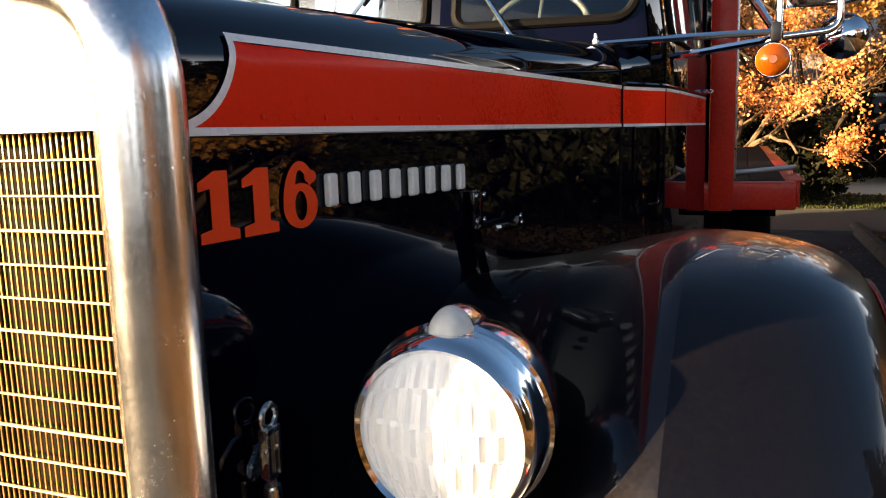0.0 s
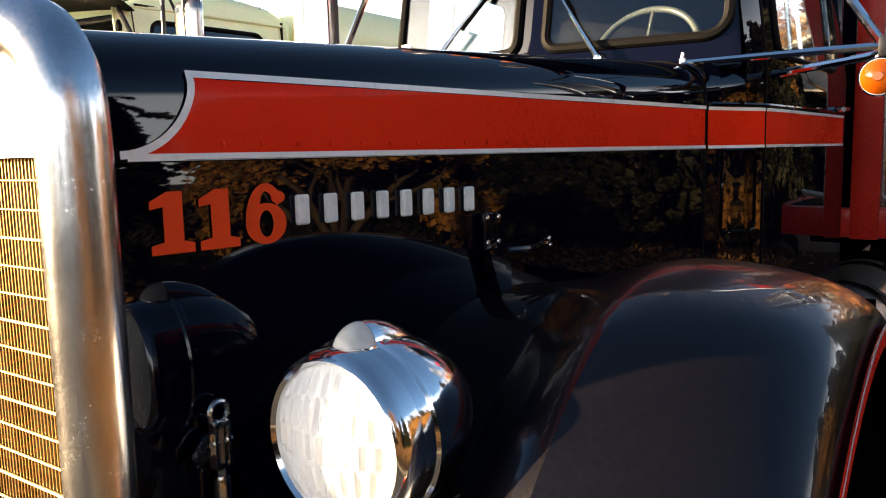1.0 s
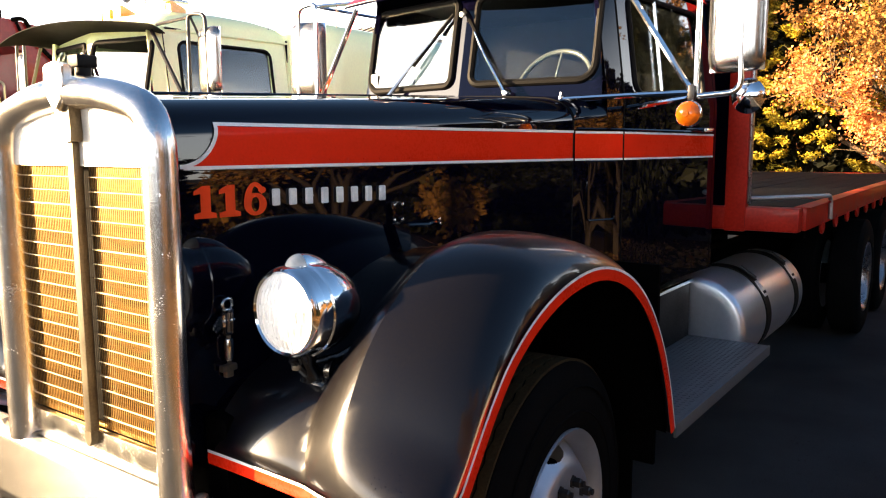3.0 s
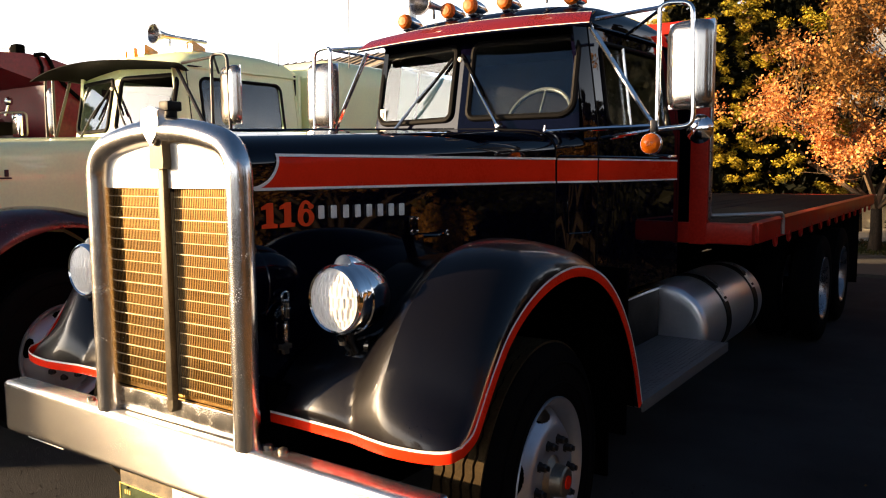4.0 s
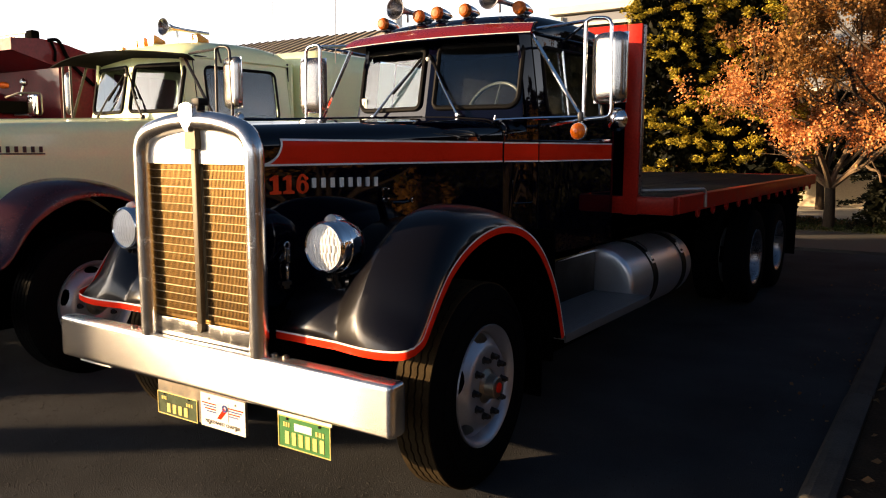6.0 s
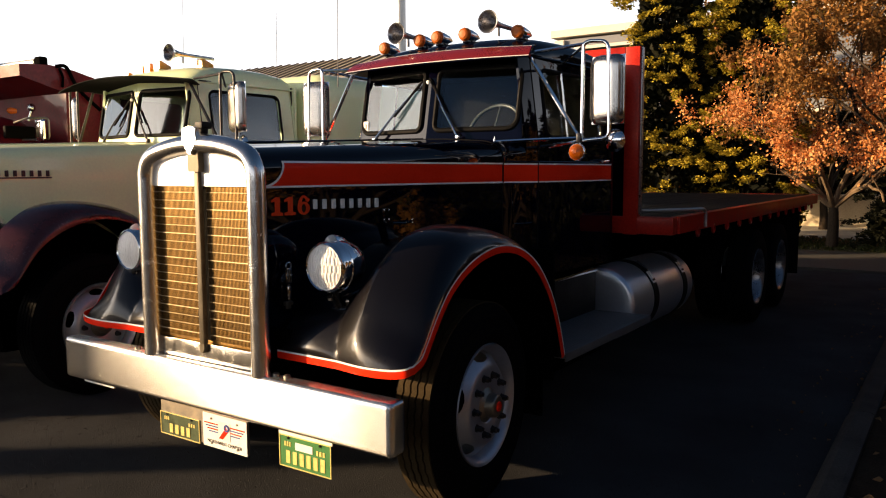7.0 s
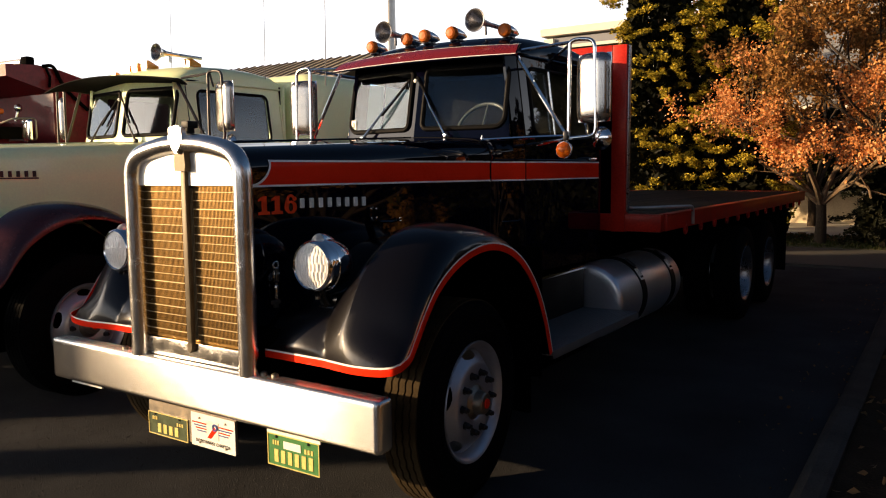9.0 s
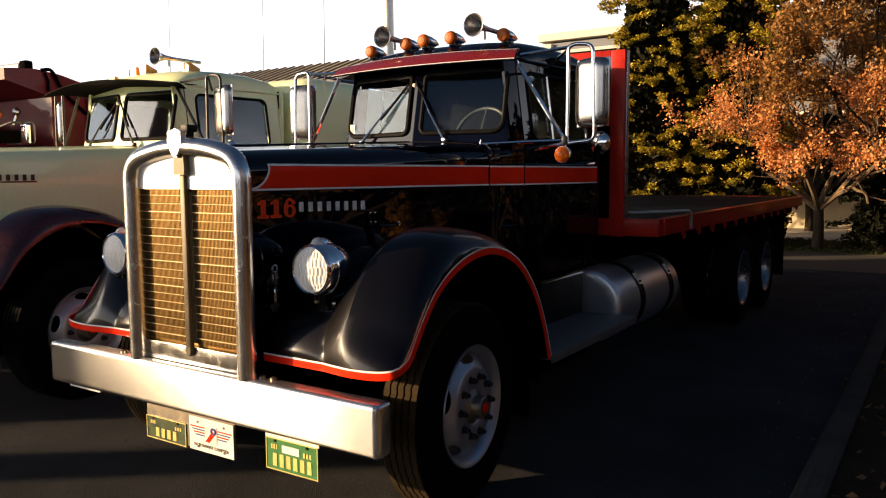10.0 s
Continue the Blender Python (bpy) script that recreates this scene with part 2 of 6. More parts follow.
LEAF_GOLD = leaf_mat("golden_brown_leaves", [(0.08, 0.045, 0.012), (0.26, 0.12, 0.03), (0.40, 0.20, 0.05), (0.04, 0.035, 0.010)], 0.15)
LEAF_DRY = leaf_mat("fallen_leaves", [(0.13, 0.06, 0.025), (0.22, 0.12, 0.05), (0.30, 0.21, 0.11), (0.08, 0.05, 0.02)], 0.1)
STUCCO = mat("pale_wall", (0.60, 0.56, 0.48), 0.85, var=0.1, scale=1.2, fine=40, bump=0.15)
GREY_WALL = mat("grey_wall", (0.17, 0.18, 0.20), 0.8, var=0.12, scale=0.8, fine=30, bump=0.1)
ROOF = mat("metal_roof", (0.56, 0.46, 0.34), 0.5, 0.2, var=0.12, scale=1.5, fine=30)
RIB = mat("dark_roof_rib", (0.10, 0.08, 0.06), 0.6, 0.2, var=0.2)
GALV = mat("galvanised_pole", (0.42, 0.42, 0.41), 0.45, 0.7, var=0.15, scale=8)


# ---- builders ----
def part(name, bm, material, parent=None, label="", angle=38, smooth=True):
    """Links a bmesh as one mesh object under a thing or a part."""
    me = bpy.data.meshes.new(name)
    bmesh.ops.recalc_face_normals(bm, faces=bm.faces)
    bm.to_mesh(me)
    bm.free()
    return part_mesh(name, me, material, parent, label, angle, smooth)


def part_mesh(name, me, material, parent=None, label="", angle=38, smooth=True):
    if smooth:
        me.polygons.foreach_set("use_smooth", [True] * len(me.polygons))
        me.set_sharp_from_angle(angle=radians(angle))
    if not me.materials:
        me.materials.append(material)
    ob = new(name, me)
    if parent:
        ob.parent = parent
    if label:
        ob["label"] = label
    return ob


def thing(name, at=(0, 0, 0), label="", category="", group="", kind="", rz=0.0):
    ob = new(name)
    ob.empty_display_size = 0.2
    ob.matrix_basis = pose(*at, 0, 0, rz)
    return tagged(ob, label, category, group, kind)


def B():
    return bmesh.new()


def add_box(bm, c, s, bevel=0.0, rot=None, seg=2):
    r = bmesh.ops.create_cube(bm, size=1.0)
    vs = r["verts"]
    bmesh.ops.scale(bm, vec=s, verts=vs)
    if bevel:
        es = list({e for v in vs for e in v.link_edges})
        out = bmesh.ops.bevel(bm, geom=es, offset=bevel, segments=seg, affect="EDGES", profile=0.6)
        vs = list({v for f in out["faces"] for v in f.verts} | {v for v in vs if v.is_valid})
        seen = set(vs)
        stack = list(vs)
        while stack:
            v = stack.pop()
            for e in v.link_edges:
                o = e.other_vert(v)
                if o not in seen:
                    seen.add(o)
                    stack.append(o)
        vs = list(seen)
    m = Matrix.Translation(c) @ (rot or Matrix.Identity(4))
    bmesh.ops.transform(bm, matrix=m, verts=vs)
    return bm


def box(c, s, bevel=0.0, rot=None, seg=2):
    return add_box(B(), c, s, bevel, rot, seg)


def rounded(pts, r, n=5):
    """A polyline with its inner corners rounded."""
    pts = [Vector(p) for p in pts]
    out = [pts[0]]
    for a, b, c in zip(pts, pts[1:], pts[2:]):
        u, v = (a - b), (c - b)
        d = min(r, u.length * 0.49, v.length * 0.49)
        p, q = b + u.normalized() * d, b + v.normalized() * d
        out += [p.lerp(b, i / n).lerp(b.lerp(q, i / n), i / n) for i in range(n + 1)]
    return out + [pts[-1]]


def add_tube(bm, pts, r, seg=10, caps=True):
    pts = [Vector(p) for p in pts]
    rs = r if isinstance(r, (list, tuple)) else [r] * len(pts)
    t0 = (pts[1] - pts[0]).normalized()
    up = Vector((0, 0, 1)) if abs(t0.z) < 0.9 else Vector((1, 0, 0))
    nrm = t0.cross(up).normalized()
    rings = []
    for i, p in enumerate(pts):
        t = (pts[min(i + 1, len(pts) - 1)] - pts[max(i - 1, 0)]).normalized()
        nrm = (nrm - t * nrm.dot(t)).normalized()
        bi = t.cross(nrm)
        rings.append([bm.verts.new(p + (nrm * math.cos(a) + bi * math.sin(a)) * rs[i]) for a in (2 * math.pi * k / seg for k in range(seg))])
    for a, b in zip(rings, rings[1:]):
        for k in range(seg):
            bm.faces.new((a[k], a[(k + 1) % seg], b[(k + 1) % seg], b[k]))
    if caps:
        bm.faces.new(rings[0][::-1])
        bm.faces.new(rings[-1])
    return bm


def tube(pts, r, seg=10):
    return add_tube(B(), pts, r, seg)


def add_lathe(bm, profile, m=None, seg=32, caps=True, closed=False):
    """Turns (radius, height) pairs round the local z axis, then places them by m."""
    m = m or Matrix.Identity(4)
    rings = []
    for r, h in profile:
        rings.append([bm.verts.new(m @ Vector((r * math.cos(2 * math.pi * k / seg), r * math.sin(2 * math.pi * k / seg), h))) for k in range(seg)])
    pairs = list(zip(rings, rings[1:])) + ([(rings[-1], rings[0])] if closed else [])
    for a, b in pairs:
        for k in range(seg):
            bm.faces.new((a[k], a[(k + 1) % seg], b[(k + 1) % seg], b[k]))
    if caps and not closed:
        for ring, (r, h) in ((rings[0], profile[0]), (rings[-1], profile[-1])):
            if r > 1e-4:
                bm.faces.new(ring)
    return bm


def lathe(profile, m=None, seg=32, caps=True, closed=False):
    return add_lathe(B(), profile, m, seg, caps, closed)


def add_grid(bm, rows):
    vs = [[bm.verts.new(p) for p in row] for row in rows]
    for a, b in zip(vs, vs[1:]):
        for k in range(len(a) - 1):
            bm.faces.new((a[k], a[k + 1], b[k + 1], b[k]))
    return bm


def grid(rows, thick=0.0):
    bm = add_grid(B(), rows)
    if thick:
        bmesh.ops.recalc_face_normals(bm, faces=bm.faces)
        bmesh.ops.solidify(bm, geom=bm.faces[:], thickness=thick)
    return bm


def add_prism(bm, poly, f, depth):
    """A polygon (u, v) drawn by f(u, v, w), thickened by depth along w."""
    a = [bm.verts.new(f(u, v, 0)) for u, v in poly]
    b = [bm.verts.new(f(u, v, depth)) for u, v in poly]
    bm.faces.new(a)
    bm.faces.new(b[::-1])
    n = len(poly)
    for i in range(n):
        bm.faces.new((a[i], a[(i + 1) % n], b[(i + 1) % n], b[i]))
    return bm


def axis_x(x, y, z, s=1):
    """A matrix whose local z points along +x (or -x)."""
    return Matrix.Translation((x, y, z)) @ Matrix.Rotation(radians(90 * s), 4, "Y")


def axis_y(x, y, z, s=1):
    """A matrix whose local z points along +y (or -y)."""
    return Matrix.Translation((x, y, z)) @ Matrix.Rotation(radians(-90 * s), 4, "X")


def lerp_table(table, t):
    for (a, va), (b, vb) in zip(table, table[1:]):
        if t <= b:
            k = max(0.0, (t - a) / (b - a))
            if isinstance(va, tuple):
                return tuple(p + (q - p) * k for p, q in zip(va, vb))
            return va + (vb - va) * k
    return table[-1][1]


def smooth_line(pts, n):
    """n points on a smooth curve through the given ones."""
    P = [Vector(p) for p in pts]
    P = [P[0] * 2 - P[1]] + P + [P[-1] * 2 - P[-2]]
    out = []
    for k in range(n):
        u = k / (n - 1) * (len(P) - 3)
        i = min(int(u), len(P) - 4)
        t = u - i
        a, b, c, d = P[i:i + 4]
        out.append(0.5 * (2 * b + (c - a) * t + (2 * a - 5 * b + 4 * c - d) * t * t + (3 * b - a - 3 * c + d) * t ** 3))
    return out


# ---- shape of the truck's bodywork, in its own metres: x across, y backwards from the grille, z up ----
HOOD_Y0, HOOD_Y1, CAB_Y1 = 0.045, 1.82, 3.14


def hood_w(y):
    return 0.366 + (0.610 - 0.366) * (y - 0.10) / 1.72


def hood_top(y):
    return 1.800 + 0.075 * (y - 0.10) / 1.72


def hood_x(y, z):
    w, zc = hood_w(y), hood_top(y) - 0.125
    if z <= zc:
        return w
    k = min(0.999, (z - zc) / 0.105)
    return w - 0.17 * (1 - math.sqrt(1 - k * k))


def hood_section(y, low):
    """Half of the hood's outline at y, from its lower edge to the middle of the top."""
    w, t = hood_w(y), hood_top(y)
    zc = t - 0.125
    out = [(w, low + (zc - low) * k / 6) for k in range(6)]
    out += [(w - 0.17 * (1 - math.cos(a)), zc + 0.105 * math.sin(a)) for a in (math.pi / 2 * k / 8 for k in range(9))]
    out += [((w - 0.17) * (1 - k / 5), t - 0.02 + 0.02 * (1 - (1 - k / 5) ** 2)) for k in range(1, 6)]
    return out


def cab_x(y, z):
    base = lerp_table([(1.80, 0.606), (1.90, 0.640), (2.08, 0.715), (2.30, 0.745), (3.20, 0.805)], y)
    return base - max(0.0, z - 1.86) * 0.13


def screen_y(x, z):
    return 1.862 + 0.15 * abs(x) + 0.20 * (z - 1.92)


STRIPE_LO, STRIPE_HI = 1.597, 1.704


def strip(ys, lo, hi, fx, lift, s, nz=5):
    return [[(s * (fx(y, z) + lift), y, z + lift * 0.3) for z in (lo(y) + (hi(y) - lo(y)) * k / nz for k in range(nz + 1))] for y in ys]


def stripe_z(y):
    return STRIPE_HI + 0.008 * max(0, 1 - (y - 0.18) / 1.2) if y < 1.38 else STRIPE_HI


def build_hood(root, paint, striped, s_label):
    ys = [HOOD_Y0 + (HOOD_Y1 - HOOD_Y0) * k / 14 for k in range(15)]
    rows = []
    for y in ys:
        h = hood_section(y, 0.80)
        rows.append([(x, y, z) for x, z in h] + [(-x, y, z) for x, z in h[-2::-1]])
    hood = part("hood", grid(rows), paint, root, s_label)
    # lengthwise hinge bead on the top, the side panel's lower lip and edge rivets
    part("hinge", tube([(0, y, hood_top(y) + 0.003) for y in ys], 0.006, 8), paint, hood)
    for s in (1, -1):
        if striped:
            part("panel_seam", tube([(s * (hood_w(y) + 0.001), y, 1.590) for y in ys], 0.0032, 6), SEAL, hood, "dark seam along the side panel")
    if striped:
        R = STRIPE_HI + 0.006 - STRIPE_LO
        for s in (1, -1):
            bm = B()
            zs = [STRIPE_LO + R * k / 12 for k in range(13)]
            cols = []
            for z in zs:
                y0 = 0.064 + math.sqrt(max(0.0, R * R - (STRIPE_LO + R - z) ** 2))
                cols.append([(s * (hood_x(y, z) + 0.0025), y, z - (0.0 if y < 0.2 else 0.006 * k / 12)) for y, k in ((y0 + (HOOD_Y1 - 0.004 - y0) * (j / 24) ** 1.15, zs.index(z)) for j in range(25))])
            part("stripe", grid(cols), RED, hood, "red paint stripe")
            # white lines round the stripe
            top = [(s * (hood_x(y, stripe_z(y)) + 0.004), y, 0) for y in ys]
            yy = [0.172 + (HOOD_Y1 - 0.172) * k / 20 for k in range(21)]
            part("pinstripe", grid([[(s * (hood_x(y, z) + 0.004), y, z) for z in (STRIPE_HI + 0.001, STRIPE_HI + 0.011)] for y in yy]), WHITE, hood)
            yy = [0.075 + (HOOD_Y1 - 0.075) * k / 20 for k in range(21)]
            part("pinstripe", grid([[(s * (hood_x(max(y, 0.1), z) + 0.004), y, z) for z in (STRIPE_LO - 0.008, STRIPE_LO + 0.002)] for y in yy]), WHITE, hood)
            arc = []
            for k in range(15):
                a = math.pi / 2 * k / 14
                row = []
                for rr in (R - 0.006, R + 0.005):
                    y, z = 0.064 + rr * math.cos(a), STRIPE_LO + R - rr * math.sin(a)
                    row.append((s * (hood_x(max(y, 0.1), z) + 0.0045), y, z))
                arc.append(row)
            part("pinstripe", grid(arc), WHITE, hood)
            bm = B()
            for k in range(24):
                y = 0.22 + k * 0.066
                add_lathe(bm, [(0.0045, 0), (0.004, 0.002), (0.0001, 0.003)], axis_x(s * (hood_w(y) + 0.003), y, 1.612, s), 8, False)
            tagged(part("rivets", bm, RED, hood, "tiny red painted rivets"), kind="stuff")
    return hood


SHELL = [(-0.046, 0.03), (-0.046, 0.0), (-0.042, -0.025), (-0.030, -0.045), (-0.010, -0.057), (0.012, -0.056), (0.030, -0.044), (0.042, -0.026), (0.046, -0.006),
         (0.042, 0.010), (0.024, 0.024), (-0.002, 0.038), (-0.026, 0.052), (-0.034, 0.060), (-0.046, 0.060)]


def build_grille(root, spec):
    # chrome surround
    half = [(0.397, 0.735), (0.397, 1.730), (0.20, 1.784), (0.0, 1.800)]
    path = half + [(-x, z) for x, z in half[-2::-1]]
    path = rounded([(x, 0, z) for x, z in path], 0.15, 8)
    rows = []
    for i, p in enumerate(path):
        t = (path[min(i + 1, len(path) - 1)] - path[max(i - 1, 0)]).normalized()
        n = Vector((t.z, 0, -t.x))
        row = []
        for o, yy in SHELL + SHELL[:1]:
            row.append(p + n * o + Vector((0, yy, 0)))
        rows.append(row)
    bm = B()
    add_grid(bm, rows)
    bmesh.ops.remove_doubles(bm, verts=bm.verts, dist=0.0005)
    shell = part("radiator_surround", bm, SHELL_METAL, root, "bright chrome radiator surround with small pits", angle=60)
    crown = [(0.362, 1.598), (0.362, 1.70), (0.330, 1.745), (0.18, 1.776), (0, 1.786), (-0.18, 1.776), (-0.330, 1.745), (-0.362, 1.70), (-0.362, 1.598)]
    part("crown_panel", add_prism(B(), crown, lambda u, v, w: Vector((u, -0.004 + w, v)), 0.03), ALU, root, "plain bright crown panel over the grille", smooth=False)
    part("lower_panel", box((0, 0.008, 0.790), (0.72, 0.02, 0.088), 0.004), spec["lower"], root, "worn bare metal panel under the grille")
    part("core", box((0, 0.075, 1.20), (0.71, 0.05, 0.80), 0.0), CORE, root, "dark radiator core", smooth=False)
    grille = part("grille", box((0, 0.034, 0.838), (0.71, 0.012, 0.012), 0.002), BRASS, root)
    me = bpy.data.meshes.new("fin")
    bm = box((0, 0, 0), (0.0021, 0.0022, 0.757))
    bm.to_mesh(me)
    bm.free()
    for s in (1, -1):
        for k in range(35):
            part_mesh("fin", me, BRASS, grille, smooth=False).location = (s * (0.026 + 0.0094 * k), 0.016, 1.2185)
    for k in range(1, 19):
        z = 0.838 + 0.0405 * k
        thick = 0.0034 if k % 3 == 1 else 0.0024
        for s in (1, -1):
            part("bar", box((s * 0.190, 0.011, z), (0.325, 0.005, thick), 0.001, seg=1), GOLD, grille, smooth=False)
    bm = box((0, -0.010, 1.250), (0.034, 0.028, 0.83), 0.006)
    add_prism(bm, [(-0.017, 0.836), (0.017, 0.836), (0.017, 0.812), (0.008, 0.795), (0, 0.790), (-0.008, 0.795), (-0.017, 0.812)], lambda u, v, w: Vector((u, -0.024 + w, v)), 0.026)
    part("centre_bar", bm, DULL, root, "dull metal centre bar with a pointed foot")
    bm = B()
    add_prism(bm, [(-0.036, 1.665), (0.036, 1.665), (0.040, 1.69), (0.034, 1.775), (-0.034, 1.775), (-0.040, 1.69)], lambda u, v, w: Vector((u, -0.038 + w, v)), 0.035)
    part("badge_bracket", bm, DULL, root, angle=25)
    shield = [(-0.052, 1.868), (-0.030, 1.872), (0, 1.880), (0.030, 1.872), (0.052, 1.868), (0.050, 1.845), (0.043, 1.820), (0.046, 1.800), (0.034, 1.775), (0.014, 1.752), (0, 1.744),
              (-0.014, 1.752), (-0.034, 1.775), (-0.046, 1.800), (-0.043, 1.820), (-0.050, 1.845)]
    bm = add_prism(B(), shield, lambda u, v, w: Vector((u, -0.058 + w, v)), 0.03)
    bmesh.ops.bevel(bm, geom=bm.edges[:], offset=0.006, segments=2, affect="EDGES")
    part("emblem", bm, BUMPER, root, "plain bright shield shaped emblem")
    bm = box((0.0, 0.03, 1.885), (0.052, 0.06, 0.034), 0.006)
    add_lathe(bm, [(0.022, 0), (0.022, 0.03)], Matrix.Translation((0, 0.03, 1.845)), 16)
    part("radiator_cap", bm, INK, root, "small black square radiator cap")


def lip(s):
    """The fender's outer lip, s from 0 in front to 1 at the tail, as (y, z)."""
    pts = [(0.10, 0.838), (0.170, 0.865), (0.222, 0.930), (0.30, 1.035), (0.39, 1.130), (0.52, 1.210), (0.68, 1.262), (0.86, 1.275),
           (1.045, 1.232), (1.205, 1.135), (1.342, 0.985), (1.440, 0.81), (1.512, 0.615)]
    return [(p.y, p.z) for p in smooth_line([(0, a, b) for a, b in pts], s)]


def crest(s):
    pts = [(0.050, 0.812), (0.068, 0.91), (0.115, 1.03), (0.192, 1.17), (0.300, 1.28), (0.44, 1.368), (0.62, 1.405), (0.84, 1.398),
           (1.045, 1.350), (1.215, 1.255), (1.365, 1.10), (1.475, 0.88), (1.54, 0.615)]
    return [(p.y, p.z) for p in smooth_line([(0, a, b) for a, b in pts], s)]


def inner_line(s):
    pts = [(0.098, 0.806), (0.106, 0.855), (0.130, 0.905), (0.172, 0.955), (0.235, 1.005), (0.355, 1.065), (0.52, 1.165), (0.69, 1.265),
           (0.86, 1.300), (1.05, 1.285), (1.23, 1.205), (1.385, 1.06), (1.495, 0.85), (1.56, 0.615)]
    return [(p.y, p.z) for p in smooth_line([(0, a, b) for a, b in pts], s)]


def build_fender(root, s, paint, trim, name="fender", label=""):
    n = 49
    L, C, I = lip(n), crest(n), inner_line(n)
    XO = 1.175
    rows, edge = [], []
    for i in range(n):
        k = i / (n - 1)
        (ly, lz), (cy, cz) = L[i], C[i]
        row = []
        XC = 0.955 - 0.075 * min(1.0, k / 0.12) + 0.02 * min(1.0, k / 0.5)
        edgy = min(1.0, max(0.0, k - 0.06) / 0.10) * max(0.0, 1 - k / 0.45) ** 0.7
        # inner apron: a sloping lobe that meets the main one in a crease in front
        iy, iz = I[i]
        front = max(0.0, 1 - k / 0.72)
        xg = 0.775 - 0.20 * k
        for j in range(32):
            x = 0.40 + (XC - 0.40) * j / 32
            u = j / 32
            soft = u * u * (3 - 2 * u)
            ug = (xg - 0.40) / (XC - 0.40)
            if u < ug:
                crease_ = 0.20 * (1 - math.cos(math.pi / 2 * u / ug))
            else:
                crease_ = 0.20 + 0.80 * (1 - (1 - (u - ug) / (1 - ug)) ** 1.35)
            g = soft + (crease_ - soft) * min(1.0, front * 2.2)
            bulge = 0.026 * math.sin(math.pi * min(1.0, u / ug)) * front * min(1.0, k * 14)
            row.append((s * x, iy + (cy - iy) * g - bulge, iz + (cz - iz) * g + bulge * 0.6))
        for j in range(15):
            a = math.pi / 2 * j / 14
            x = XC + (XO - XC) * math.sin(a) ** 0.92
            c = math.cos(a) ** 0.80 * (1 - edgy) + edgy * (1 - ((x - XC) / (XO - XC)) ** 1.15)
            row.append((s * x, ly + (cy - ly) * c, lz + (cz - lz) * c))
        rows.append(row)
        edge.append(Vector((s * (XO + 0.003), ly, lz)))
    f = part(name, grid(rows, 0.006), paint, root, label, angle=24)
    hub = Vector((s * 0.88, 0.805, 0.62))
    # dull liner sheet, with the shade inside the arch put into its colour
    part("arch_liner", grid([[Vector(p).lerp(hub, 0.030) for p in row[:-1]] for row in rows]), DARK, f, "dull inside of the wheel arch, shade put into near-black", angle=60)
    if trim:
        # red bead and white line along the front edge and the wheel arch
        front_edge = [Vector(p) + Vector((0, -0.004, 0)) for p in rows[0]]
        line = front_edge[:-1] + edge
        red, white = [], []
        m = len(line)
        for i, p in enumerate(line):
            t = (line[min(i + 1, m - 1)] - line[max(i - 1, 0)]).normalized()
            on_arch = i >= len(front_edge) - 1
            if on_arch:
                nrm = Vector((0, -t.z, t.y)).normalized()
                face = Vector((s * 0.004, 0, 0))
            else:
                nrm, face = Vector((0, 0.0, 1)), Vector((0, -0.005, 0))
            red.append([p + face - nrm * 0.006, p + face * 1.4 + nrm * 0.010, p + face + nrm * 0.027])
            white.append([p + face * 1.3 + nrm * 0.026, p + face * 1.2 + nrm * 0.034])
        part("edge_trim", grid(red, 0.003), RED, f, "red painted edge bead", angle=60)
        part("pinstripe", grid(white), WHITE, f, "white line beside the red edge", angle=60)
    return f


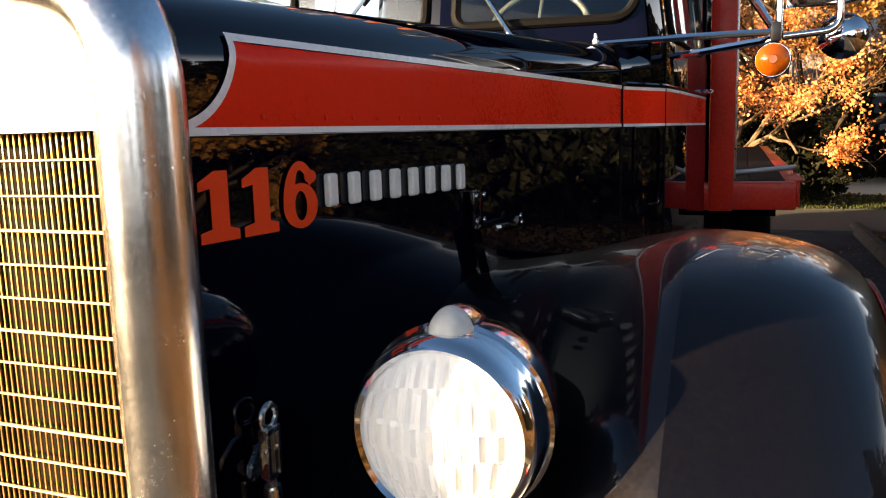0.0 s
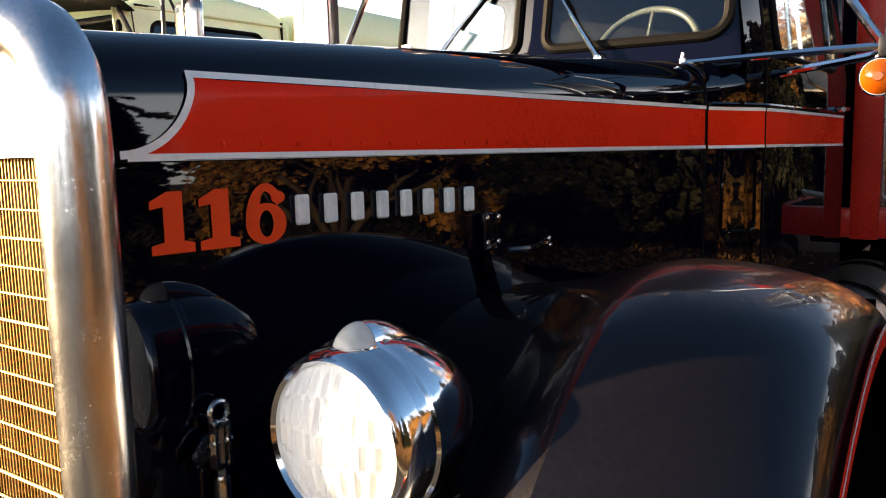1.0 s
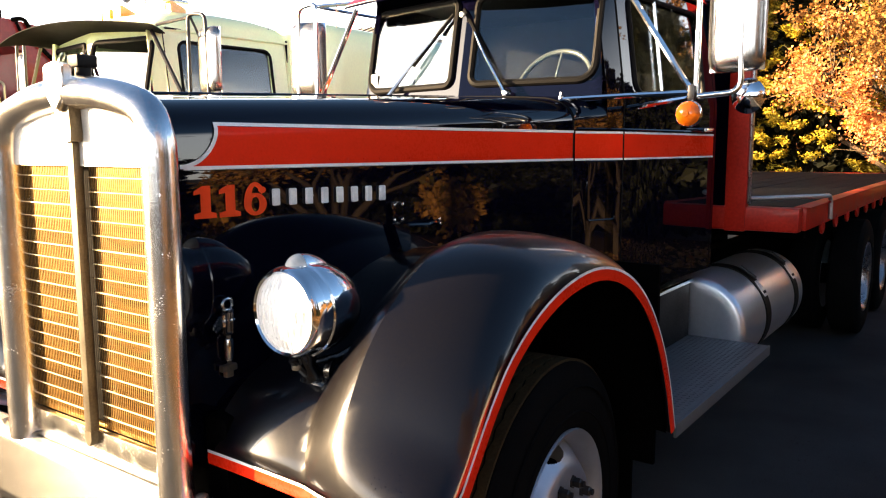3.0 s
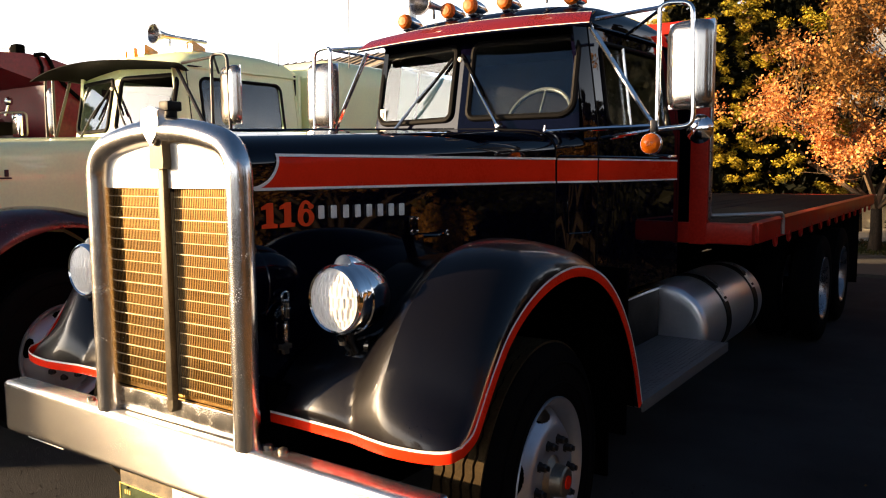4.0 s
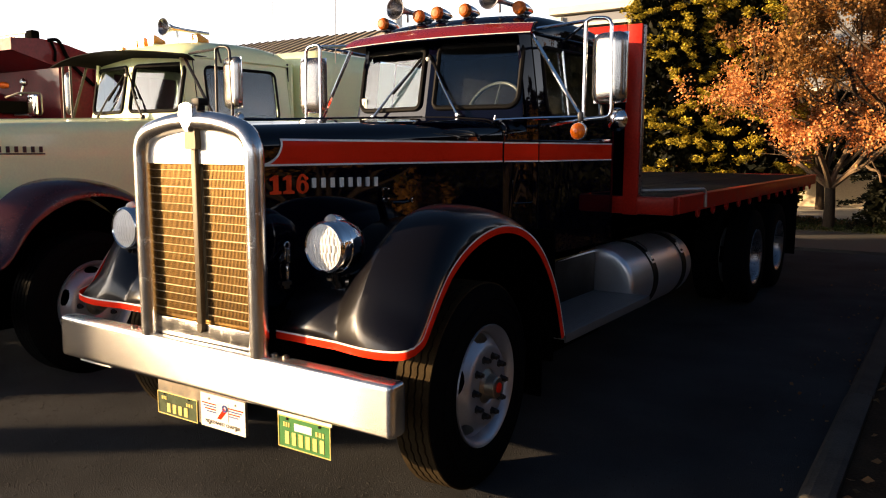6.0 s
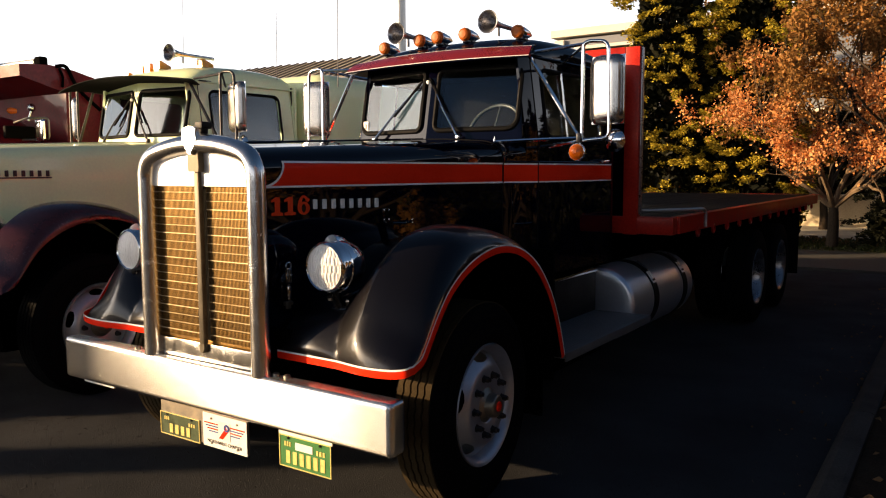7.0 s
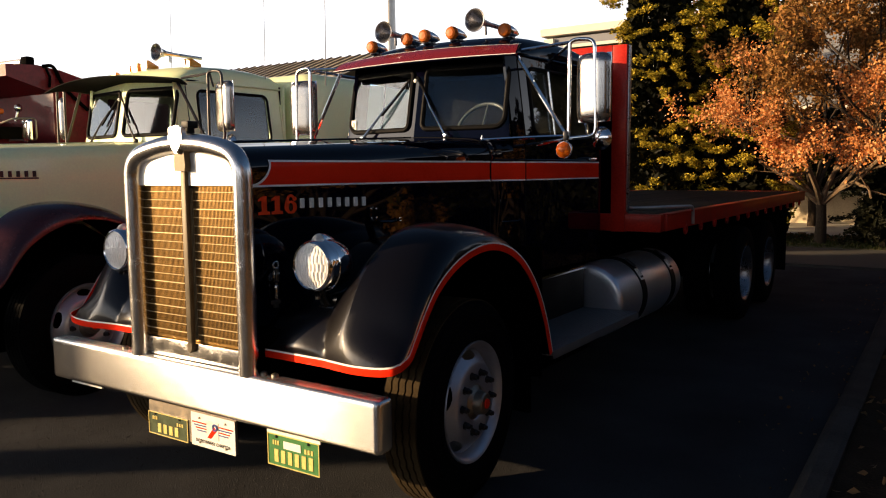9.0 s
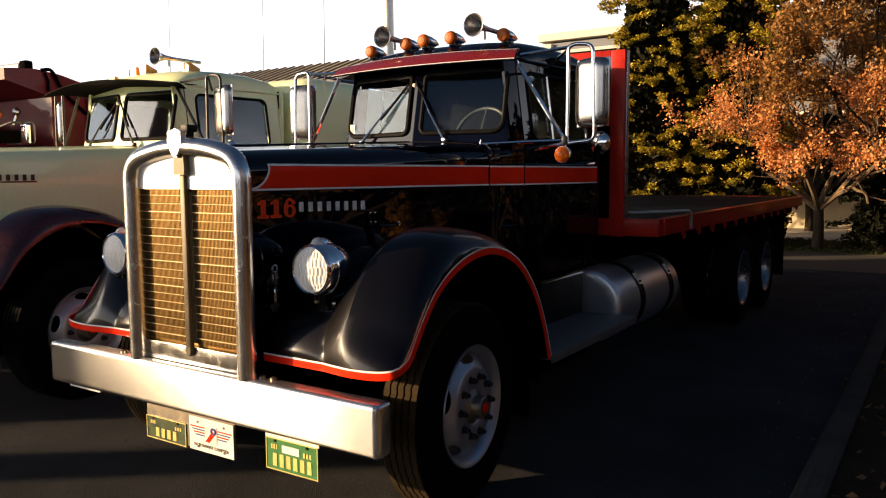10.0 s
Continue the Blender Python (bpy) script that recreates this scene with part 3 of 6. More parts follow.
def build_headlight(root, s, x=0.647, z=1.234, y=0.155):
    m = axis_y(x * s, y, z, 1)
    h = part("headlight", lathe([(0.112, 0.006), (0.118, 0.03), (0.1205, 0.055), (0.1215, 0.080), (0.119, 0.110), (0.108, 0.150), (0.086, 0.190), (0.055, 0.222), (0.025, 0.236), (0.0001, 0.240)], m, 48, False), CHROME, root,
             "round bullet shaped chrome headlight")
    part("rim", lathe([(0.101, -0.006), (0.106, -0.011), (0.113, -0.006), (0.1175, 0.008), (0.1190, 0.030), (0.1170, 0.032), (0.113, 0.010), (0.101, 0.0)], m, 48, closed=True), CHROME, h)
    part("band", lathe([(0.1195, 0.050), (0.1245, 0.054), (0.1245, 0.060), (0.1200, 0.065)], m, 48, False), CHROME, h)
    part("reflector", lathe([(0.104, 0.004), (0.092, 0.030), (0.066, 0.054), (0.030, 0.068), (0.0001, 0.070)], m, 40, False), CHROME, h)
    # lens of moulded glass blocks: upright flutes, stepped in rows
    bm = B()
    nr, na = 30, 30
    rows = []
    for q in range(nr + 1):
        v = -1 + 2 * q / nr
        row = []
        for k in range(na + 1):
            u = -1 + 2 * k / na
            dx, dz = u * math.sqrt(1 - v * v / 2), v * math.sqrt(1 - u * u / 2)
            rr = math.hypot(dx, dz)
            flute = 0.0018 * (1 if (k + (q // 6) % 2) % 3 else -1) * (rr < 0.93)
            row.append((x * s + 0.103 * dx, y - 0.026 * (1 - rr * rr) - flute, z + 0.103 * dz))
        rows.append(row)
    add_grid(bm, rows)
    part("lens", bm, LENS, h, "moulded fluted lens, reflector glare put into its opaque white", angle=20).visible_shadow = False
    bm = lathe([(0.0001, -0.002), (0.008, 0.0), (0.010, 0.012), (0.0001, 0.02)], axis_y(x * s, y + 0.004, z, 1), 12, False)
    part("bulb_shield", bm, SILVER, h)
    # marker lamp on top: flared collar, clear sloping lens, chrome cap tapering backwards
    def ring_at(yy, rx, z0, up):
        return [(x * s + rx * math.cos(a), yy, z0 + up * math.sin(a)) for a in (math.pi * j / 14 for j in range(15))]
    def taper(k):
        return math.sqrt(max(0.0, 1 - k * k))
    rows = [ring_at(y + 0.052 + 0.125 * k, 0.030 * taper(k) ** 0.8 + 0.001, z + 0.104 - 0.034 * k ** 2, 0.040 * taper(k) ** 0.9 + 0.001) for k in (i / 12 for i in range(13))]
    part("marker_housing", grid(rows), CHROME, h)
    rows = [ring_at(y + 0.052 - 0.040 * k, 0.029 * taper(k) ** 0.8, z + 0.106, 0.039 * taper(k) ** 0.8) for k in (i / 10 for i in range(11))]
    part("marker_lens", grid(rows), MARKER_GLASS, h, "small clear domed marker lens").visible_shadow = False
    bm = lathe([(1.22, -0.016), (1.16, -0.004), (1.06, 0.004), (1.02, 0.010), (0.90, 0.010)], Matrix.Translation((x * s, y + 0.055, z + 0.107)) @ Matrix.Diagonal((0.032, 0.046, 1.0, 1.0)), 28)
    part("marker_base", bm, CHROME, h)
    # black cast bracket under the bucket: a socket, a curved web with a ring, and two arms to the wing
    bm = B()
    add_tube(bm, [(x * s, y + 0.062, z - 0.105), (x * s, y + 0.072, z - 0.150), (x * s + s * 0.012, y + 0.090, z - 0.190), (x * s + s * 0.018, y + 0.105, z - 0.222)], [0.034, 0.026, 0.030, 0.036], 12)
    add_box(bm, (x * s + s * 0.020, y + 0.100, z - 0.212), (0.090, 0.080, 0.030), 0.008, Matrix.Rotation(radians(-40), 4, "X"))
    add_lathe(bm, [(0.020, -0.010), (0.034, -0.010), (0.034, 0.010), (0.020, 0.010)], axis_x(x * s + s * 0.062, y + 0.110, z - 0.165), 18, closed=True)
    add_tube(bm, [(x * s + s * 0.03, y + 0.105, z - 0.205), (x * s + s * 0.085, y + 0.155, z - 0.165), (x * s + s * 0.115, y + 0.210, z - 0.105)], [0.020, 0.016, 0.013], 8)
    add_tube(bm, [(x * s, y + 0.075, z - 0.150), (x * s + s * 0.060, y + 0.130, z - 0.130), (x * s + s * 0.10, y + 0.19, z - 0.095)], 0.010, 8)
    add_tube(bm, [(x * s, y + 0.02, z - 0.125), (x * s + s * 0.01, y + 0.09, z - 0.20)], 0.012, 8)
    part("bracket", bm, CASTING, h, "black cast headlight bracket")
    part("bracket_foot", box((x * s + s * 0.010, y + 0.088, z - 0.232), (0.080, 0.050, 0.014), 0.005, Matrix.Rotation(radians(-48), 4, "X")), CHROME2, h, "bright bolted bracket foot")
    bm = lathe([(0.013, 0), (0.015, 0.008), (0.012, 0.028), (0.0001, 0.030)], Matrix.Translation((x * s, y + 0.035, z - 0.155)), 12)
    part("pivot_nut", bm, STEEL, h)
    return h


def build_wheel(root, x, y, z, s, r=0.51, w=0.26, name="front_wheel", rim_mat=None, fine=True, front=True, turn=0.0, tread=None):
    """A wheel whose outer sidewall faces s along x. x is the tyre's middle."""
    rim_mat = rim_mat or SILVER
    m = axis_x(x, y, z, s)
    h = w / 2
    if turn:
        m = Matrix.Translation((x, y, z)) @ Matrix.Rotation(radians(turn), 4, "Z") @ Matrix.Translation((-x, -y, -z)) @ m
    tyre = [(0.292, -h * 0.80), (0.32, -h), (0.40, -h * 1.04), (0.455, -h * 0.98), (r - 0.018, -h * 0.86), (r - 0.006, -h * 0.74), (r - 0.006, h * 0.74),
            (r - 0.018, h * 0.86), (0.455, h * 0.98), (0.40, h * 1.04), (0.345, h * 1.02), (0.32, h), (0.292, h * 0.80)]
    sc = r / 0.51
    tyre = [(a * sc, b) for a, b in tyre]
    wh = part(name, lathe(tyre, m, 64, False), RUBBER, root, "black rubber tyre")
    if fine:
        # tread: four zigzag ribs
        for q in range(5):
            bm = B()
            c = (q - 2) * w * 0.148
            rows = []
            for k in range(97):
                a = 2 * math.pi * k / 96
                zig = 0.0035 * (1 if k % 2 else -1)
                row = []
                for rr, hh in ((r - 0.008, -w * 0.060), (r + 0.002, -w * 0.056), (r + 0.002, w * 0.056), (r - 0.008, w * 0.060)):
                    zz = 0.0 if (q == 0 and hh < 0) or (q == 4 and hh > 0) else zig
                    row.append(m @ Vector((rr * math.cos(a), rr * math.sin(a), c + hh + zz)))
                rows.append(row)
            part("tread_rib", add_grid(bm, rows), tread or TREAD, wh, "dusty zigzag tread rib", angle=20)
        bm = B()
        add_lathe(bm, [(0.43 * sc, h * 1.035), (0.434 * sc, h * 1.07), (0.438 * sc, h * 1.03)], m, 64, False)
        add_lathe(bm, [(0.355 * sc, h * 1.035), (0.359 * sc, h * 1.06), (0.363 * sc, h * 1.03)], m, 64, False)
        part("sidewall_ring", bm, RUBBER, wh)
    # rim and disc, with hand holes
    rim = part("rim", lathe([(0.275 * sc, -h * 0.8), (0.300 * sc, h * 0.80), (0.306 * sc, h * 0.93), (0.303 * sc, h * 0.99), (0.292 * sc, h * 0.96), (0.272 * sc, h * 0.78), (0.262 * sc, h * 0.45)], m, 64, False), rim_mat, wh, "silver painted steel rim")
    if front:
        prof = [(0.266, 0.47), (0.260, 0.50), (0.216, 0.84), (0.204, 0.93), (0.193, 0.98), (0.178, 1.0), (0.095, 1.0), (0.088, 0.95)]
    else:
        prof = [(0.262, 0.45), (0.250, 0.10), (0.215, -0.35), (0.188, -0.52), (0.172, -0.58), (0.150, -0.60), (0.095, -0.60), (0.088, -0.55)]
    # finer rings where the hand holes are
    (ra, ha), (rb, hb) = prof[1], prof[2]
    nr, seg = (20, 300) if fine else (8, 120)
    prof = prof[:2] + [(ra + (rb - ra) * k / nr, ha + (hb - ha) * k / nr) for k in range(1, nr)] + prof[2:]
    bm = B()
    rings = [[bm.verts.new(m @ Vector((a * sc * math.cos(2 * math.pi * k / seg), a * sc * math.sin(2 * math.pi * k / seg), b * h))) for k in range(seg)] for a, b in prof]
    for i in range(len(rings) - 1):
        for k in range(seg):
            if 1 <= i <= nr and ((i - 0.5 - nr / 2) / (nr * 0.49)) ** 2 + (((k % (seg // 5)) - seg / 10) / (seg * 0.040)) ** 2 < 1:
                continue
            bm.faces.new((rings[i][k], rings[i][(k + 1) % seg], rings[i + 1][(k + 1) % seg], rings[i + 1][k]))
    part("disc", bm, rim_mat, wh, "silver wheel disc with hand holes", angle=50)
    top = h * (1.0 if front else -0.58)
    part("hub", lathe([(0.092 * sc, top - 0.02), (0.090 * sc, top - 0.01), (0.062, top + 0.012), (0.055, top + 0.052), (0.048, top + 0.058), (0.0001, top + 0.059)], m, 28, False), STEEL, wh, "dark steel hub")
    if fine:
        part("hub_cap", lathe([(0.026, top + 0.059), (0.024, top + 0.065), (0.0001, top + 0.066)], m, 20, False), RED, wh, "small red hub centre")
        for k in range(10):
            a = 2 * math.pi * (k + 0.5) / 10
            mm = m @ Matrix.Translation((0.147 * math.cos(a), 0.147 * math.sin(a), top))
            part("nut", lathe([(0.021, 0), (0.021, 0.004), (0.016, 0.005), (0.016, 0.026), (0.011, 0.030), (0.011, 0.038), (0.0001, 0.038)], mm, 6, False), ARM, wh, smooth=False)
        part("brake_drum", lathe([(0.20, -h * 0.9), (0.20, h * 0.3), (0.0001, h * 0.3)], m, 32, False), DARK, wh)
    return wh


def quarter_window(y0, y1, z0, z1, r, fx, s, lift, n=5):
    """Outline of a round-cornered side window."""
    pts = []
    for cy, cz, a0 in ((y1 - r, z1 - r, 0), (y0 + r, z1 - r, 90), (y0 + r, z0 + r, 180), (y1 - r, z0 + r, 270)):
        for k in range(n + 1):
            a = radians(a0 + 90 * k / n)
            y, z = cy + r * math.cos(a), cz + r * math.sin(a)
            pts.append(Vector((s * (fx(y, z) + lift), y, z)))
    return pts


def ring_tube(pts, r, seg=8):
    bm = B()
    p = list(pts) + [pts[0], pts[1]]
    add_tube(bm, p, r, seg, False)
    return bm


def pane_from(pts, lift):
    bm = B()
    a = [bm.verts.new(p) for p in pts]
    b = [bm.verts.new(p + lift) for p in pts]
    bm.faces.new(a)
    bm.faces.new(b[::-1])
    for i in range(len(a)):
        bm.faces.new((a[i], a[(i + 1) % len(a)], b[(i + 1) % len(b)], b[i]))
    return bm


def wall_with_hole(us, vs, hole, f, thick):
    """A panel over us x vs with the cells inside hole (u0, u1, v0, v1) left open."""
    bm = B()
    g = {(i, j): bm.verts.new(f(u, v)) for i, u in enumerate(us) for j, v in enumerate(vs)}
    for i in range(len(us) - 1):
        for j in range(len(vs) - 1):
            u, v = (us[i] + us[i + 1]) / 2, (vs[j] + vs[j + 1]) / 2
            if hole and hole[0] < u < hole[1] and hole[2] < v < hole[3]:
                continue
            bm.faces.new((g[i, j], g[i + 1, j], g[i + 1, j + 1], g[i, j + 1]))
    bmesh.ops.recalc_face_normals(bm, faces=bm.faces)
    bmesh.ops.solidify(bm, geom=bm.faces[:], thickness=thick)
    return bm


def build_cab(root, spec):
    paint = spec["paint"]
    striped = spec["striped"]
    # cowl between hood and windscreen
    rows = []
    for y in (1.824, 1.86, 1.90, 1.96, 2.02, 2.08):
        w = cab_x(y, 1.8)
        t = 1.876 + (y - 1.82) * 0.10
        zc = t - 0.12
        h = [(w, 0.95 + (zc - 0.95) * k / 6) for k in range(6)]
        h += [(w - 0.13 * (1 - math.cos(a)), zc + 0.095 * math.sin(a)) for a in (math.pi / 2 * k / 6 for k in range(7))]
        h += [((w - 0.13) * (1 - k / 4), t - 0.025 + 0.025 * (1 - (1 - k / 4) ** 2)) for k in range(1, 5)]
        rows.append([(x, y, z) for x, z in h] + [(-x, y, z) for x, z in h[-2::-1]])
    cowl = part("cowl", grid(rows), paint, root)
    part("cowl_joint", tube([(x, 1.822, z + 0.001) for x, z in hood_section(1.82, 1.2)][0:] + [(-x, 1.822, z + 0.001) for x, z in hood_section(1.82, 1.2)[-2::-1]], 0.004, 6), SEAL, cowl)
    # windscreen wall with two openings
    xo, zl, zh = 0.635, 1.935, 2.335
    us = sorted({0.0, 0.03, 0.055, 0.10, 0.25, 0.40, 0.55, xo, 0.66, 0.69})
    vs = [1.84, 1.90, zl, 2.0, 2.1, 2.2, zh, 2.37, 2.42]

    def screen(s):
        return lambda u, v: Vector((s * min(u, cab_x(2.0, v) - 0.004), screen_y(u, v), v))
    for s in (1, -1):
        fr = part("windscreen_frame", wall_with_hole(us, vs, (0.055, xo, zl, zh), screen(s), 0.03), paint, root, "painted windscreen frame")
        r = 0.07
        pts = []
        for cx, cz, a0 in ((xo - r, zh - r, 0), (0.055 + r * 0.6, zh - r * 0.6, 90), (0.055 + r * 0.6, zl + r * 0.6, 180), (xo - r, zl + r, 270)):
            rr = r if a0 in (0, 270) else r * 0.6
            for k in range(6):
                a = radians(a0 + 90 * k / 5)
                x, z = cx + rr * math.cos(a), cz + rr * math.sin(a)
                pts.append(Vector((s * x, screen_y(x, z) - 0.004, z)))
        part("seal", ring_tube(pts, 0.017), SEAL, fr, "black rubber windscreen seal")
        # rounded corner fillets of the opening
        corners = ((xo, zh), (0.055, zh), (0.055, zl), (xo, zl))
        for q, (cx, cz) in enumerate(corners):
            bm = B()
            arcp = pts[q * 6:(q + 1) * 6]
            c = bm.verts.new((s * cx, screen_y(cx, cz) - 0.002, cz))
            vsq = [bm.verts.new(p + Vector((0, 0.003, 0))) for p in arcp]
            for a, b in zip(vsq, vsq[1:]):
                bm.faces.new((c, a, b))
            part("corner", bm, paint, fr, smooth=False)
        pane = part("pane", pane_from(pts, Vector((0, 0.005, 0))), spec["glass"], fr, "clear windscreen pane", smooth=False)
        pane.visible_shadow = False
        # wiper
        foot = Vector((s * 0.26 if s > 0 else -0.46, 1.885, 1.885))
        tip = Vector((0.02, 1.866, 2.245)) if s > 0 else Vector((-0.11, 1.868, 2.235))
        foot.y = screen_y(foot.x, foot.z) - 0.045
        tip.y = screen_y(tip.x, tip.z) - 0.03
        mid = foot.lerp(tip, 0.5) + Vector((0, -0.012, 0))
        wp = part("wiper", tube([foot, mid, foot.lerp(tip, 0.8)], [0.011, 0.007, 0.005], 8), spec["bright"], root, "windscreen wiper with a bright arm")
        d = (tip - foot).normalized()
        part("blade", tube([foot.lerp(tip, 0.45) + Vector((0, 0.010, 0)), tip + Vector((0, 0.012, 0)) + d * 0.05], 0.009, 6), SEAL, wp, "black wiper blade")
        part("pivot", lathe([(0.020, 0), (0.020, 0.012), (0.012, 0.03), (0.0001, 0.032)], axis_y(foot.x, foot.y + 0.02, foot.z, -1), 14), spec["bright"], wp)
        if s > 0:
            part("knob", lathe([(0.0001, -0.014), (0.012, -0.008), (0.014, 0), (0.012, 0.008), (0.0001, 0.014)], axis_y(tip.x - 0.02, tip.y - 0.012, tip.z + 0.012), 14, False), WHITE, wp)
    # sides: cowl jamb, door with window, rear post
    dy0, dy1 = 2.10, 3.125
    wy0, wy1, wz0, wz1 = 2.20, 2.98, 1.885, 2.325
    for s in (1, -1):
        f = lambda u, v: Vector((s * cab_x(u, v), u, v))
        part("pillar", wall_with_hole([2.0, 2.05, dy0 - 0.008], [0.95, 1.3, 1.6, 1.86, 2.0, 2.2, 2.42], None, f, 0.025), paint, root)
        ys = [dy0, 2.15, wy0, 2.35, 2.55, 2.75, wy1, 3.05, dy1]
        zs = [0.98, 1.3, 1.6, 1.75, 1.86, wz0, 2.0, 2.15, wz1, 2.37, 2.42]
        door = part("door", wall_with_hole(ys, zs, (wy0, wy1, wz0, wz1), f, 0.03), paint, root, "door with a round cornered window and a split vent pane")
        pts = quarter_window(wy0, wy1, wz0, wz1, 0.06, cab_x, s, 0.002)
        part("window_seal", ring_tube(pts, 0.011), spec["trimmat"], door)
        for q, (cy, cz) in enumerate(((wy1, wz1), (wy0, wz1), (wy0, wz0), (wy1, wz0))):
            bm = B()
            c = bm.verts.new((s * (cab_x(cy, cz) + 0.001), cy, cz))
            vq = [bm.verts.new(p) for p in pts[q * 6:(q + 1) * 6]]
            for a, b in zip(vq, vq[1:]):
                bm.faces.new((c, a, b))
            part("corner", bm, paint, door, smooth=False)
        pane = part("pane", pane_from([p - Vector((s * 0.012, 0, 0)) for p in pts], Vector((-s * 0.005, 0, 0))), spec["side_glass"], door, "side window pane", smooth=False)
        pane.visible_shadow = False
        vy = 2.46
        part("vent_bar", tube([(s * (cab_x(vy, wz0) + 0.002), vy, wz0), (s * (cab_x(vy, wz1) + 0.002), vy, wz1)], 0.008, 8), CHROME2, door, "bright vent window bar")
        part("hinge_seam", tube([(s * (cab_x(dy0, z) + 0.001), dy0 - 0.004, z) for z in (1.0, 1.3, 1.6, 1.86, 2.4)], 0.004, 6), SEAL, door)
        hd = part("door_handle", tube(rounded([(s * (cab_x(3.0, 1.74) + 0.004), 3.00, 1.735), (s * (cab_x(3.0, 1.74) + 0.045), 3.00, 1.735), (s * (cab_x(2.9, 1.74) + 0.050), 2.88, 1.730)], 0.02), 0.010, 8), CHROME, door, "chrome lever handle")
        # rain moulding under the window, kick plate line on the cowl
        part("moulding", tube([(s * (cab_x(y, 1.722) + 0.003), y, 1.722) for y in (1.84, 2.0, 2.09)] + [(s * (cab_x(y, 1.722) + 0.003), y, 1.722) for y in (2.12, 2.5, 2.9, dy1)], 0.006, 6), paint, door)
        lid = rounded([(0, 1.90, 1.59), (0, 1.90, 1.585), (0, 2.05, 1.585), (0, 2.05, 1.33), (0, 1.90, 1.33), (0, 1.90, 1.59)], 0.02)
        part("vent_flap", tube([(s * (cab_x(p.y, p.z) + 0.002), p.y, p.z) for p in lid], 0.004, 6), paint, cowl)
        part("rear_post", wall_with_hole([dy1 + 0.006, 3.165], [0.98, 1.4, 1.86, 2.2, 2.42], None, f, 0.03), paint, root)
        if striped:
            for y0, y1 in ((1.826, dy0 - 0.010), (dy0 + 0.002, dy1 - 0.002)):
                yy = [y0 + (y1 - y0) * k / 8 for k in range(9)]
                part("stripe", grid([[(s * (cab_x(y, z) + 0.003), y, z) for z in (STRIPE_LO, 1.63, 1.67, STRIPE_HI)] for y in yy]), RED, root, "red paint stripe")
                for z0, z1 in ((STRIPE_LO - 0.008, STRIPE_LO + 0.001), (STRIPE_HI - 0.001, STRIPE_HI + 0.009)):
                    part("pinstripe", grid([[(s * (cab_x(y, z) + 0.0045), y, z) for z in (z0, z1)] for y in yy]), WHITE, root)
    # back wall, floor and roof
    bm = B()
    add_box(bm, (0, 3.165, 1.70), (1.56, 0.03, 1.46), 0.01)
    part("back_wall", bm, paint, root)
    part("back_lining", box((0, 3.142, 1.72), (1.50, 0.01, 1.40)), VINYL, root, "dark cab lining", smooth=False)
    part("roof_lining", box((0, 2.62, 2.405), (1.34, 1.02, 0.012), 0.004), VINYL, root, "dark roof lining", smooth=False)
    part("cab_floor", box((0, 2.55, 1.0), (1.44, 1.2, 0.05)), DARK, root)
    rows = []
    for y, top in ((1.985, 2.425), (2.02, 2.470), (2.08, 2.510), (2.18, 2.545), (2.36, 2.575), (2.62, 2.592), (2.90, 2.585), (3.08, 2.560), (3.16, 2.50), (3.185, 2.42)):
        w = cab_x(max(y, 2.05), 2.40) + 0.006
        if y < 2.05:
            w -= (2.05 - y) * 0.8
        e = 2.395
        rows.append([(w * math.copysign(abs(math.sin(a)) ** 0.62, math.sin(a)), y + (0.06 * abs(math.sin(a)) ** 2 if y < 2.1 else 0), e + (top - e) * max(0.0, math.cos(a)) ** 0.55)
                     for a in (math.pi * (k / 24 - 0.5) for k in range(25))])
    roof = part("roof", grid(rows, 0.012), paint, root, angle=60)
    part("drip_rail", tube([(0.0 + s2 * (cab_x(y, 2.4) + 0.012), y, 2.397) for s2 in (1,) for y in (2.03, 2.4, 2.8, 3.15)], 0.010, 8), paint, roof)
    part("drip_rail", tube([(-(cab_x(y, 2.4) + 0.012), y, 2.397) for y in (2.03, 2.4, 2.8, 3.15)], 0.010, 8), paint, roof)
    # visor
    def visor_rows(lift, v0=0.0, v1=1.0, um=1.0):
        rows = []
        for k in range(25):
            u = -um + 2 * um * k / 24
            xb, xf = u * 0.70, u * 0.755 * spec["visor_w"]
            back = Vector((xb, 2.045 + 0.04 * u * u, spec["visor_back"] - 0.030 * u ** 2))
            frontp = Vector((xf, spec["visor_y"] + 0.10 * u * u, spec["visor_z"] + spec["visor_arch"] * (1 - u * u)))
            rows.append([back.lerp(frontp, v) + Vector((0, 0, 0.022 * math.sin(math.pi * v) + lift)) for v in (v0 + (v1 - v0) * q / 6 for q in range(7))])
        return rows
    vis = part("visor", grid(visor_rows(0.0), 0.006), spec["visor"], root, spec["visor_label"], angle=60)
    if striped:
        part("stripe", grid(visor_rows(0.0035, 0.46, 0.96, 0.99)), VISOR_RED, vis, "red stripe on the visor")
        part("pinstripe", grid(visor_rows(0.0045, 0.955, 0.985, 0.99)), WHITE, vis)
        part("pinstripe", grid(visor_rows(0.0045, 0.43, 0.46, 0.99)), WHITE, vis)
    # inside: dashboard, wheel, seat
    part("dashboard", box((0, 2.10, 1.83), (1.28, 0.22, 0.12), 0.03), VINYL, root)
    sw = part("steering_wheel", B_ring((0.20, 2.42, 1.955), 0.205, 0.013, 62), IVORY, root, "pale thin rimmed steering wheel")
